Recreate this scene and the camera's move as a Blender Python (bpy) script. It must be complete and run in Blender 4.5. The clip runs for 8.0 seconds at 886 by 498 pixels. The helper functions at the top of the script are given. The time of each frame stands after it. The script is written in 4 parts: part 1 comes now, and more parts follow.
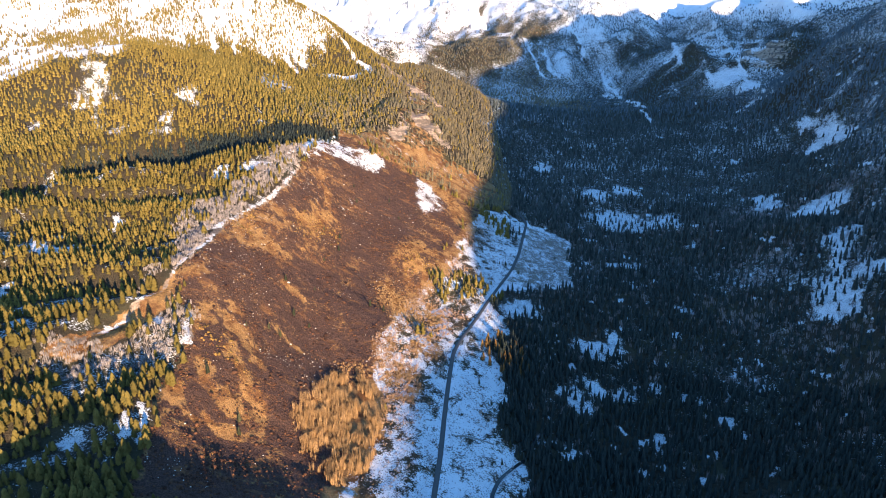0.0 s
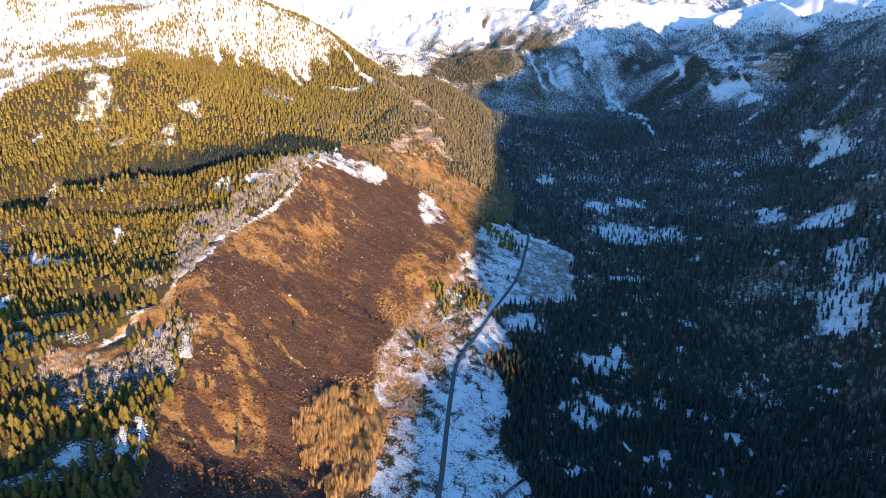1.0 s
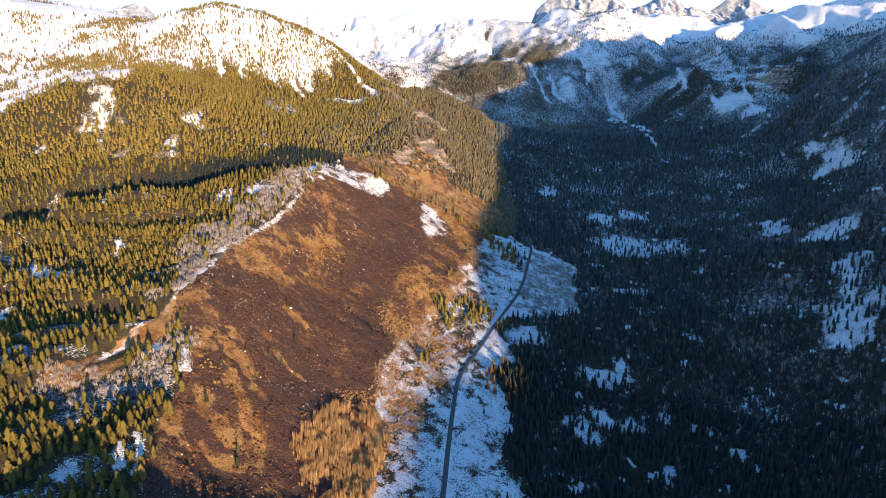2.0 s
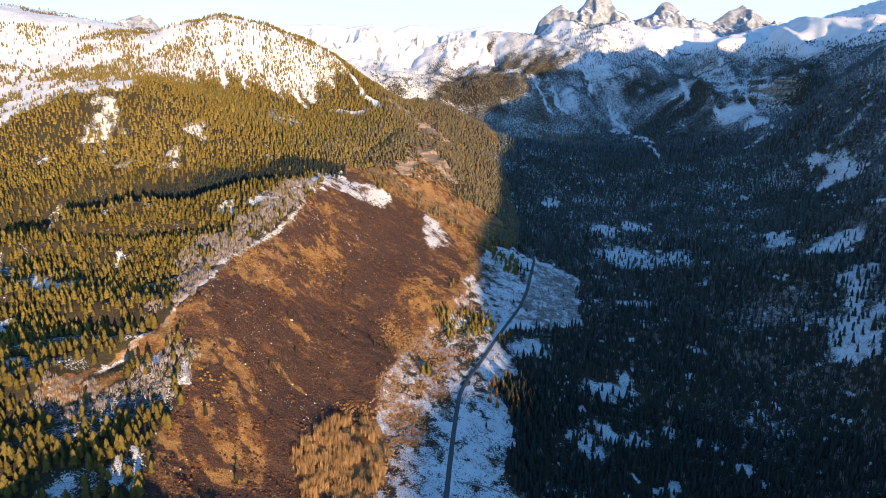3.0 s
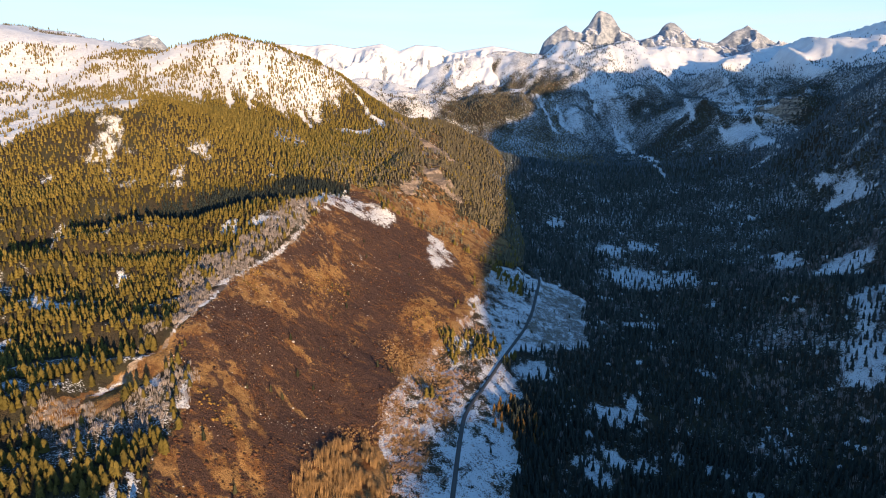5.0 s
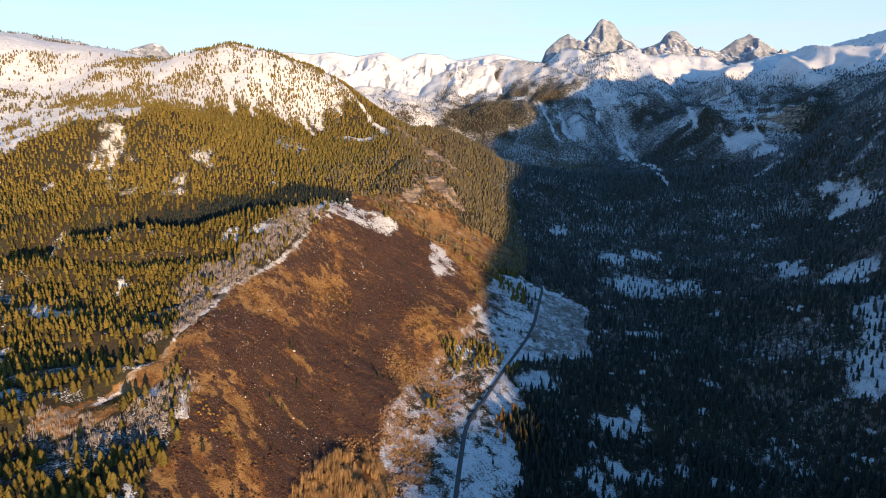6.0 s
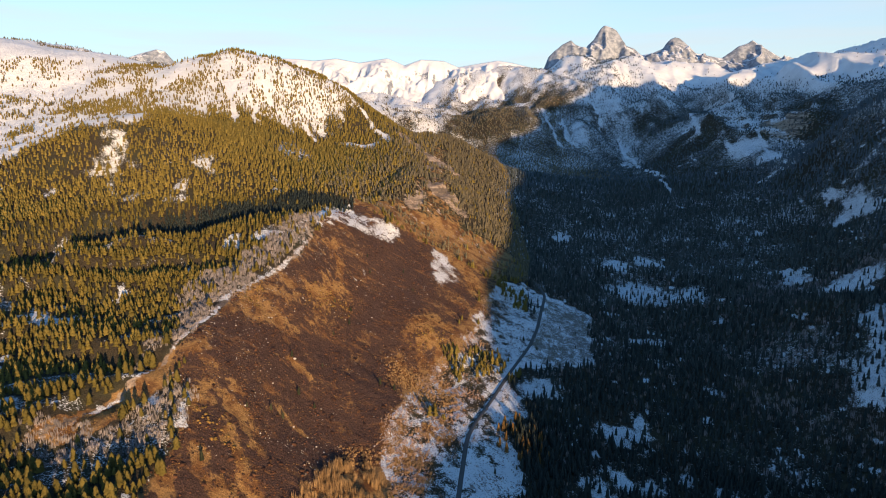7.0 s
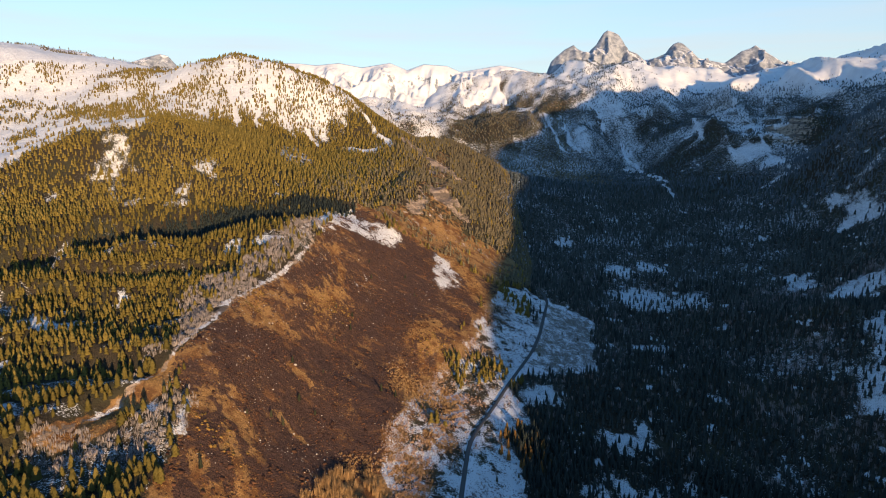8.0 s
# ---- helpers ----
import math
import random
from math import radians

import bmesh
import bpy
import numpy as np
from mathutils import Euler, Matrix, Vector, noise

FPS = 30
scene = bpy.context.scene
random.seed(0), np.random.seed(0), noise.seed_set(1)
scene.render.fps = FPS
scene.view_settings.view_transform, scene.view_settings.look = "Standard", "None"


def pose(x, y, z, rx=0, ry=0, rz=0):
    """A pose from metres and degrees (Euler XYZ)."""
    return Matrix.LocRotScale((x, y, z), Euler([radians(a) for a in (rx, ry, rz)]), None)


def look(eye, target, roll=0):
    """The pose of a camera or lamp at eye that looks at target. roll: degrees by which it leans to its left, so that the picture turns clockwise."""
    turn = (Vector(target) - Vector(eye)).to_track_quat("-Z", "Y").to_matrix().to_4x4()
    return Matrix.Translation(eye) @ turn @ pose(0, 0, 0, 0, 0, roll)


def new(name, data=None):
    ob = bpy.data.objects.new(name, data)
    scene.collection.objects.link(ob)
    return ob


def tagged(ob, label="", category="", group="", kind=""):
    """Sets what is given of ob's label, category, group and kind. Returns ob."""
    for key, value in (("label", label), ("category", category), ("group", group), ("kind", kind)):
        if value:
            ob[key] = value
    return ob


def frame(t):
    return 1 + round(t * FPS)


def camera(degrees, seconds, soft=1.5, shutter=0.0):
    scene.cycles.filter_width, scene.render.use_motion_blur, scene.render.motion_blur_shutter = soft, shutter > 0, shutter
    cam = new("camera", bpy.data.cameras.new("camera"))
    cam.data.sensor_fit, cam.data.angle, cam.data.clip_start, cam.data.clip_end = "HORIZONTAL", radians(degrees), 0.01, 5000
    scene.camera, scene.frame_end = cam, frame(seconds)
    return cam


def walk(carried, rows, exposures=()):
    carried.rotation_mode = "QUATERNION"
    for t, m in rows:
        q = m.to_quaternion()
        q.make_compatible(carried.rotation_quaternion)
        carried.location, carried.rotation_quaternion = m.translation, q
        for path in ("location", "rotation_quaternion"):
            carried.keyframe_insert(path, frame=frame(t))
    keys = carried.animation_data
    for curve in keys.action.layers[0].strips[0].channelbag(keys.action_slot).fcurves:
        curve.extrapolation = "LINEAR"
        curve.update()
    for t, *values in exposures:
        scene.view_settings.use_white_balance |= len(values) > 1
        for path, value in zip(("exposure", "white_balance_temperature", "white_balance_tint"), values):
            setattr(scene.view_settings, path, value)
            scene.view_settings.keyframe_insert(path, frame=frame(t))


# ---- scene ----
cam = camera(68.02, 8.0, soft=0.95)
PATH = [
    (0.0, pose(0.14, -0.29, 359.98, 73.954, 0.286, -0.037)),
    (0.5, pose(0.30, 2.43, 360.20, 74.457, 0.265, 0.082)),
    (1.0, pose(0.46, 5.13, 360.43, 74.953, 0.245, 0.202)),
    (1.5, pose(0.63, 7.83, 360.65, 75.441, 0.227, 0.320)),
    (2.0, pose(0.81, 10.52, 360.86, 75.917, 0.208, 0.437)),
    (2.5, pose(0.98, 13.21, 361.07, 76.382, 0.191, 0.554)),
    (3.0, pose(1.16, 15.89, 361.29, 76.831, 0.174, 0.669)),
    (3.5, pose(1.36, 18.55, 361.50, 77.262, 0.157, 0.784)),
    (4.0, pose(1.54, 21.22, 361.70, 77.674, 0.139, 0.899)),
    (4.5, pose(1.74, 23.88, 361.91, 78.063, 0.122, 1.012)),
    (5.0, pose(1.95, 26.53, 362.11, 78.429, 0.104, 1.124)),
    (5.5, pose(2.15, 29.18, 362.31, 78.768, 0.084, 1.236)),
    (6.0, pose(2.36, 31.82, 362.51, 79.079, 0.063, 1.348)),
    (6.5, pose(2.57, 34.44, 362.70, 79.358, 0.041, 1.459)),
    (7.0, pose(2.80, 37.07, 362.89, 79.605, 0.017, 1.569)),
    (7.5, pose(3.02, 39.68, 363.09, 79.815, -0.009, 1.679)),
    (8.0, pose(3.24, 42.29, 363.28, 79.989, -0.037, 1.788)),
]
walk(cam, PATH, [(0.0, 2.87, 5900, 10), (2.0, 2.49, 6040, 10), (4.0, 2.18, 6290, 10), (6.0, 1.96, 6520, 10), (8.0, 1.83, 6640, 10)])

# ---- late sun over the ridge behind the camera, clear pale sky ----
SUN_SIDE, SUN_BACK, SUN_UP = 0.42, -0.907, math.tan(radians(4.0))
world = bpy.data.worlds.new("sky")
scene.world = world
world.use_nodes = True
wn = world.node_tree.nodes
sky = wn.new("ShaderNodeTexSky")
sky.sky_type, sky.sun_disc = "NISHITA", False
sky.sun_elevation, sky.sun_rotation = radians(4.0), math.atan2(SUN_SIDE, SUN_BACK)
sky.altitude, sky.air_density, sky.dust_density, sky.ozone_density = 2200, 1.3, 0.4, 3.4
wl = world.node_tree.links
spot, stretch, cirrus, thin, veil, part_z, low, more = (wn.new(k) for k in ("ShaderNodeTexCoord", "ShaderNodeMapping", "ShaderNodeTexNoise", "ShaderNodeMapRange", "ShaderNodeMix", "ShaderNodeSeparateXYZ", "ShaderNodeMapRange", "ShaderNodeMath"))
stretch.inputs["Scale"].default_value = (2.2, 2.2, 26.0)
cirrus.inputs["Scale"].default_value, cirrus.inputs["Detail"].default_value = 1.6, 6
thin.inputs["From Min"].default_value, thin.inputs["From Max"].default_value, thin.inputs["To Min"].default_value, thin.inputs["To Max"].default_value = 0.42, 0.72, 0.72, 1.0
# haze and thin cloud lie low over the ranges
low.inputs["From Min"].default_value, low.inputs["From Max"].default_value, low.inputs["To Min"].default_value, low.inputs["To Max"].default_value = 0.05, 0.45, 1.0, 0.0
more.operation = "MULTIPLY"
veil.data_type = "RGBA"
veil.inputs["B"].default_value = (1.40, 1.50, 1.58, 1)
wl.new(spot.outputs["Generated"], stretch.inputs[0]), wl.new(stretch.outputs[0], cirrus.inputs["Vector"]), wl.new(cirrus.outputs["Fac"], thin.inputs[0])
wl.new(spot.outputs["Generated"], part_z.inputs[0]), wl.new(part_z.outputs["Z"], low.inputs[0])
wl.new(thin.outputs[0], more.inputs[0]), wl.new(low.outputs[0], more.inputs[1]), wl.new(more.outputs[0], veil.inputs["Factor"])
wl.new(sky.outputs[0], veil.inputs["A"]), wl.new(veil.outputs["Result"], wn["Background"].inputs[0])
wn["Background"].inputs[1].default_value = 0.15
sun = new("sun", bpy.data.lights.new("sun", "SUN"))
sun.data.energy, sun.data.angle, sun.data.color = 2.6, radians(0.6), (1.0, 0.68, 0.37)
sun.matrix_world = look((SUN_SIDE * 900, SUN_BACK * 900, SUN_UP * 900), (0, 0, 0))

# ---- materials ----
class Nodes:
    """A few short ways to wire a material."""

    def __init__(self, name, rough=0.9, metal=0.0, spec=0.2):
        self.mat = bpy.data.materials.new(name)
        self.mat.use_nodes = True
        self.tree = self.mat.node_tree
        self.bsdf = self.tree.nodes["Principled BSDF"]
        self.bsdf.inputs["Roughness"].default_value = rough
        self.bsdf.inputs["Metallic"].default_value = metal
        self.bsdf.inputs["Specular IOR Level"].default_value = spec
        self.where = self.tree.nodes.new("ShaderNodeNewGeometry").outputs["Position"]

    def link(self, a, b):
        self.tree.links.new(a, b)

    def put(self, sock, v):
        if isinstance(v, (int, float, tuple)):
            sock.default_value = v if not isinstance(v, tuple) or len(v) != 3 else (*v, 1)
        else:
            self.link(v, sock)

    def noise(self, scale, detail=4, rough=0.55, stretch=None, lift=0.0):
        n = self.tree.nodes.new("ShaderNodeTexNoise")
        n.inputs["Scale"].default_value, n.inputs["Detail"].default_value, n.inputs["Roughness"].default_value = scale, detail, rough
        n.inputs["Distortion"].default_value = lift
        v = self.where
        if stretch:
            m = self.tree.nodes.new("ShaderNodeMapping")
            m.inputs["Rotation"].default_value, m.inputs["Scale"].default_value = stretch[0], stretch[1]
            self.link(v, m.inputs[0])
            v = m.outputs[0]
        self.link(v, n.inputs["Vector"])
        return n.outputs["Fac"]

    def cells(self, scale):
        n = self.tree.nodes.new("ShaderNodeTexVoronoi")
        n.inputs["Scale"].default_value = scale
        self.link(self.where, n.inputs["Vector"])
        return n.outputs["Distance"]

    def math(self, op, a, b=0.0, c=0.0):
        n = self.tree.nodes.new("ShaderNodeMath")
        n.operation = op
        for s, v in zip(n.inputs, (a, b, c)):
            self.put(s, v)
        return n.outputs[0]

    def step(self, v, lo, hi, a=0.0, b=1.0):
        n = self.tree.nodes.new("ShaderNodeMapRange")
        n.interpolation_type = "SMOOTHSTEP"
        for s, x in zip(n.inputs, (v, lo, hi, a, b)):
            self.put(s, x)
        return n.outputs[0]

    def mix(self, f, a, b):
        n = self.tree.nodes.new("ShaderNodeMix")
        n.data_type = "RGBA"
        self.put(n.inputs["Factor"], f), self.put(n.inputs["A"], a), self.put(n.inputs["B"], b)
        return n.outputs["Result"]

    def attr(self, name):
        n = self.tree.nodes.new("ShaderNodeAttribute")
        n.attribute_name = name
        return n.outputs["Fac"]

    def random(self):
        return self.tree.nodes.new("ShaderNodeObjectInfo").outputs["Random"]

    def done(self, colour, bump=None, strength=0.5, distance=0.3):
        self.put(self.bsdf.inputs["Base Color"], colour)
        if bump is not None:
            n = self.tree.nodes.new("ShaderNodeBump")
            n.inputs["Strength"].default_value, n.inputs["Distance"].default_value = strength, distance
            self.link(bump, n.inputs["Height"])
            self.link(n.outputs[0], self.bsdf.inputs["Normal"])
        return self.mat


def ground_material():
    m = Nodes("ground", 0.95, spec=0.1)
    fine, mid, big = m.noise(0.9, 5, 0.65), m.noise(0.11, 5, 0.6), m.noise(0.018, 4, 0.6)
    speck = m.cells(0.55)
    # leaf litter and dead grass under the trees
    litter = m.mix(m.step(fine, 0.35, 0.65), (0.026, 0.022, 0.016), (0.068, 0.054, 0.036))
    litter = m.mix(m.step(big, 0.45, 0.6), litter, (0.05, 0.046, 0.028))
    # cured grass
    gold = m.mix(m.step(fine, 0.3, 0.7), (0.20, 0.108, 0.042), (0.40, 0.236, 0.098))
    gold = m.mix(m.step(m.noise(0.05, 4, 0.6), 0.42, 0.62), gold, (0.15, 0.07, 0.03))
    # bare brown hillside
    streak = m.noise(0.05, 5, 0.6, ((0, 0, radians(38)), (0.45, 1.6, 1.0)))
    burn = m.mix(m.step(fine, 0.3, 0.72), (0.027, 0.018, 0.016), (0.122, 0.070, 0.054))
    burn = m.mix(m.step(streak, 0.55, 0.75), burn, (0.20, 0.098, 0.042))
    burn = m.mix(m.step(mid, 0.60, 0.78), burn, (0.05, 0.026, 0.017))
    sage = m.mix(m.step(fine, 0.4, 0.6), (0.09, 0.075, 0.06), (0.24, 0.21, 0.17))
    stone = m.mix(m.step(mid, 0.35, 0.65), (0.26, 0.19, 0.14), (0.44, 0.34, 0.26))
    stone = m.mix(m.step(m.noise(0.03, 5, 0.6, ((0, 0, 0), (0.5, 0.5, 5.0))), 0.45, 0.6), stone, (0.15, 0.12, 0.10))
    base = m.mix(m.step(m.math("ADD", m.attr("gold"), m.math("MULTIPLY", m.math("SUBTRACT", mid, 0.5), 1.3)), 0.35, 0.65), litter, gold)
    base = m.mix(m.step(m.math("ADD", m.attr("burn"), m.math("ADD", m.math("MULTIPLY", m.math("SUBTRACT", mid, 0.5), 1.3), m.math("MULTIPLY", m.math("SUBTRACT", m.noise(0.45, 4, 0.65), 0.5), 1.2))), 0.3, 0.7), base, burn)
    base = m.mix(m.step(m.math("ADD", m.attr("sage"), m.math("MULTIPLY", m.math("SUBTRACT", fine, 0.5), 0.8)), 0.35, 0.65), base, sage)
    base = m.mix(m.step(m.math("ADD", m.attr("rock"), m.math("MULTIPLY", m.math("SUBTRACT", mid, 0.5), 1.2)), 0.4, 0.6), base, stone)
    ragged = m.math("ADD", m.math("MULTIPLY", m.math("SUBTRACT", mid, 0.5), 0.7), m.math("MULTIPLY", m.math("SUBTRACT", m.noise(0.55, 5, 0.7), 0.5), 1.5))
    flat = m.tree.nodes.new("ShaderNodeSeparateXYZ")
    m.link(m.tree.nodes.new("ShaderNodeNewGeometry").outputs["Normal"], flat.inputs[0])
    ragged = m.math("ADD", ragged, m.math("MULTIPLY", m.attr("rock"), m.math("MULTIPLY", m.step(m.attr("snow"), 0.15, 0.3), m.step(flat.outputs["Z"], 0.72, 0.92, -0.2, 0.7))))
    cover = m.step(m.math("ADD", m.attr("snow"), ragged), 0.42, 0.62)
    tuft = m.step(speck, 0.12, 0.42)
    cover = m.math("MULTIPLY", cover, m.math("MAXIMUM", tuft, m.step(m.attr("snow"), 0.7, 1.0)))
    white = m.mix(m.step(big, 0.3, 0.7), (0.64, 0.65, 0.68), (0.76, 0.77, 0.79))
    return m.done(m.mix(cover, base, white), m.math("ADD", fine, m.math("MULTIPLY", mid, 2.0)), 1.0, 2.2)


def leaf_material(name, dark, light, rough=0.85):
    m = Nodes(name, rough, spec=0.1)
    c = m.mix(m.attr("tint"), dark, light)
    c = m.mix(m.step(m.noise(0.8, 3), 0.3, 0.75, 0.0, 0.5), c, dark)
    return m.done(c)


def object_leaf_material(name, dark, light):
    m = Nodes(name, 0.85, spec=0.1)
    c = m.mix(m.random(), dark, light)
    c = m.mix(m.step(m.noise(0.8, 3), 0.3, 0.75, 0.0, 0.5), c, dark)
    return m.done(c)


def plain_material(name, a, b, scale, rough=0.9, bump=0.4, metal=0.0):
    m = Nodes(name, rough, metal)
    n = m.noise(scale, 5, 0.6)
    n2 = m.noise(scale * 0.17, 3, 0.6)
    return m.done(m.mix(m.math("ADD", m.math("MULTIPLY", n, 0.6), m.math("MULTIPLY", n2, 0.4)), a, b), n, bump, 0.15)


M_GROUND = ground_material()
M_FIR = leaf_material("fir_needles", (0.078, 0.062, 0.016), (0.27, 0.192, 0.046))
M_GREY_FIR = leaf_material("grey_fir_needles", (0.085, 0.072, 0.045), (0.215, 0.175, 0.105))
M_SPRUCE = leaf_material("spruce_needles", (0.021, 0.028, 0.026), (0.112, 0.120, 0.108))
# paler, bluer needle colour that stands in for haze over the canyon
M_HAZY_SPRUCE = leaf_material("hazy_spruce_needles", (0.058, 0.074, 0.082), (0.145, 0.168, 0.180))
# near-black needles, the unlit side of lone trees put into the colour
M_SHADED_ONE = object_leaf_material("shaded_needles_single", (0.022, 0.026, 0.016), (0.070, 0.066, 0.034))
M_LARCH = object_leaf_material("larch_needles", (0.075, 0.044, 0.016), (0.17, 0.092, 0.030))
# follows the darkened tints of the near bench
M_FIR_ONE = object_leaf_material("fir_needles_single", (0.068, 0.055, 0.015), (0.15, 0.112, 0.029))
M_BARK = plain_material("bark", (0.05, 0.035, 0.025), (0.13, 0.09, 0.06), 3.0)
M_TWIG = leaf_material("willow_twigs", (0.215, 0.130, 0.064), (0.43, 0.275, 0.135))
M_GREY_TWIG = leaf_material("bare_aspen_twigs", (0.17, 0.152, 0.155), (0.37, 0.32, 0.31))
M_PINK_TWIG = leaf_material("pinkish_willow_twigs", (0.22, 0.14, 0.10), (0.46, 0.31, 0.22))
M_BRUSH = leaf_material("dry_brush", (0.026, 0.014, 0.012), (0.150, 0.070, 0.036))
M_GRASS = leaf_material("cured_grass", (0.27, 0.14, 0.04), (0.56, 0.34, 0.12))
M_SCRUB = leaf_material("ochre_scrub", (0.10, 0.065, 0.02), (0.30, 0.17, 0.05))
M_STONE = plain_material("pale_boulder", (0.30, 0.26, 0.22), (0.58, 0.52, 0.46), 0.9)
M_ROAD = plain_material("worn_asphalt", (0.040, 0.040, 0.041), (0.095, 0.093, 0.09), 0.5, 0.8, 0.2)
M_GRAVEL = plain_material("gravel_shoulder", (0.13, 0.115, 0.10), (0.30, 0.28, 0.26), 0.9)
M_WATER = plain_material("dark_stream", (0.010, 0.012, 0.014), (0.03, 0.03, 0.03), 0.3, 0.15, 0.1)


def peak_material(name, snow_from):
    m = Nodes(name, 0.95, spec=0.1)
    n = m.tree.nodes.new("ShaderNodeSeparateXYZ")
    m.link(m.tree.nodes.new("ShaderNodeNewGeometry").outputs["Normal"], n.inputs[0])
    big, mid = m.noise(0.009, 6, 0.62), m.noise(0.035, 5, 0.6)
    rock = m.mix(m.step(mid, 0.35, 0.65), (0.16, 0.182, 0.222), (0.33, 0.35, 0.39))
    v = m.math("ADD", n.outputs["Z"], m.math("ADD", m.math("MULTIPLY", m.math("SUBTRACT", big, 0.5), 0.9), m.math("MULTIPLY", m.math("SUBTRACT", mid, 0.5), 0.5)))
    return m.done(m.mix(m.step(v, snow_from, snow_from + 0.12), rock, (0.66, 0.66, 0.68)), mid, 0.8, 4.0)


M_PEAK = peak_material("bare_peak_rock", 0.80)
M_SNOWY = peak_material("snowy_range", 0.46)

# ---- the lie of the land: ridges, breaks of slope and valley lines, x right, y ahead, z up ----
LINES = []


def line(*pts):
    LINES.append(np.array(pts, float))


# the valley floor: road side and stream side
line((-40, -600, -40), (-20, 200, -18), (-3, 500, -3), (3, 600, 4), (8, 756, 22), (50, 848, 25), (76, 911, 31), (98, 1050, 48), (112, 1142, 60), (135, 1230, 74))
line((150, -600, -70), (150, 300, -45), (190, 560, -38), (235, 660, -34), (265, 730, -24), (255, 800, -2), (295, 950, 14), (340, 1100, 22), (400, 1300, 30), (420, 1460, 55))
line((430, 1700, 95), (560, 2000, 145), (650, 2160, 172), (700, 2400, 195), (715, 2730, 220), (640, 3000, 300))
line((252, 1680, 90), (190, 1480, 74), (84, 1386, 98))
# the bald hill: crest, shoulder, foot
line((-262, 380, 58), (-256, 487, 84), (-262, 613, 112), (-288, 693, 148), (-282, 740, 154), (-268, 823, 163), (-245, 880, 172), (-235, 950, 192), (-231, 1037, 208), (-228, 1121, 225), (-215, 1240, 226))
line((-150, 1230, 212), (-113, 1226, 195), (-95, 1214, 160), (-29, 1176, 121), (50, 1200, 85))
line((-222, 560, 78), (-214, 640, 86), (-200, 760, 106), (-197, 958, 158), (-151, 1042, 142))
line((-185, 517, 36), (-160, 600, 48), (-151, 718, 57), (-155, 928, 108))
line((-139, 546, 20), (-118, 672, 27), (-88, 769, 50), (-55, 886, 52), (-42, 940, 78))
line((-60, 560, 6), (-55, 672, 18), (-35, 790, 30), (0, 900, 38), (40, 1000, 52))
# the wooded bench behind its crest
line((-330, 380, 62), (-328, 441, 78), (-319, 475, 86), (-353, 563, 106), (-390, 580, 114), (-470, 685, 130), (-500, 781, 143), (-545, 860, 170), (-560, 941, 188))
line((-295, 613, 108), (-340, 690, 136), (-416, 811, 164), (-332, 966, 192))
line((-600, 560, 110), (-700, 700, 135), (-760, 860, 165))
# lip of the side gully, its bed and its far bank
line((-598, 862, 182), (-552, 941, 192), (-475, 990, 202), (-364, 1040, 216), (-286, 1090, 224), (-228, 1150, 226))
line((-640, 918, 118), (-585, 994, 120), (-500, 1044, 130), (-388, 1092, 152), (-298, 1146, 178), (-215, 1218, 214))
line((-669, 965, 178), (-594, 1015, 186), (-509, 1062, 198), (-389, 1112, 218), (-291, 1172, 236), (-224, 1270, 250))
# the wooded mountain: hump, bench, chutes, summit ridge, nose
line((-783, 1160, 256), (-607, 1138, 246), (-493, 1172, 250), (-348, 1230, 252))
line((-616, 1214, 282), (-473, 1247, 290), (-313, 1450, 286), (-231, 1550, 281), (-136, 1650, 276))
line((-1000, 1180, 270), (-848, 1230, 306), (-768, 1260, 337), (-693, 1277, 360), (-640, 1330, 378), (-611, 1420, 392))
line((-1200, 1400, 290), (-1023, 1480, 326), (-914, 1466, 337), (-869, 1600, 387), (-769, 1650, 405), (-686, 1720, 425))
line((-1176, 1850, 462), (-1018, 1850, 468), (-871, 1870, 474), (-752, 1850, 480))
line((-547, 1646, 374), (-479, 1700, 388), (-365, 1735, 340), (-246, 1819, 333), (-185, 1793, 328))
line((-1900, 1950, 640), (-1416, 2080, 625), (-1317, 2090, 623), (-1208, 2110, 602), (-1114, 2130, 581), (-1035, 2150, 569), (-914, 2120, 555), (-805, 2030, 574))
line((-686, 1985, 588), (-621, 1985, 580), (-516, 1960, 548), (-418, 1950, 510), (-292, 1960, 439), (-199, 2000, 396), (-103, 2080, 351), (18, 2150, 306), (80, 2150, 272))
line((108, 2000, 230), (119, 1850, 186), (127, 1720, 142), (130, 1600, 104), (127, 1500, 86))
line((-23, 1560, 243), (-38, 1483, 223), (-60, 1400, 200), (-100, 1320, 190))
line((-700, 2300, 480), (-300, 2400, 330), (0, 2500, 240))
# the far mountain across the canyon head
line((-600, 3300, 470), (-250, 3300, 440), (-163, 2900, 455), (20, 2750, 280))
line((-500, 3900, 560), (-199, 3900, 591), (-71, 3950, 642), (91, 3950, 652), (257, 4000, 694), (453, 4000, 724), (640, 3950, 745), (776, 4000, 797), (937, 3850, 723), (1019, 3800, 689))
line((90, 3400, 438), (177, 3700, 505), (400, 3600, 545), (646, 3456, 575))
line((130, 2600, 262), (326, 2800, 308), (280, 2900, 366), (570, 3000, 382))
line((1203, 3900, 712), (1455, 3900, 706), (1380, 3400, 607), (1027, 3500, 585))
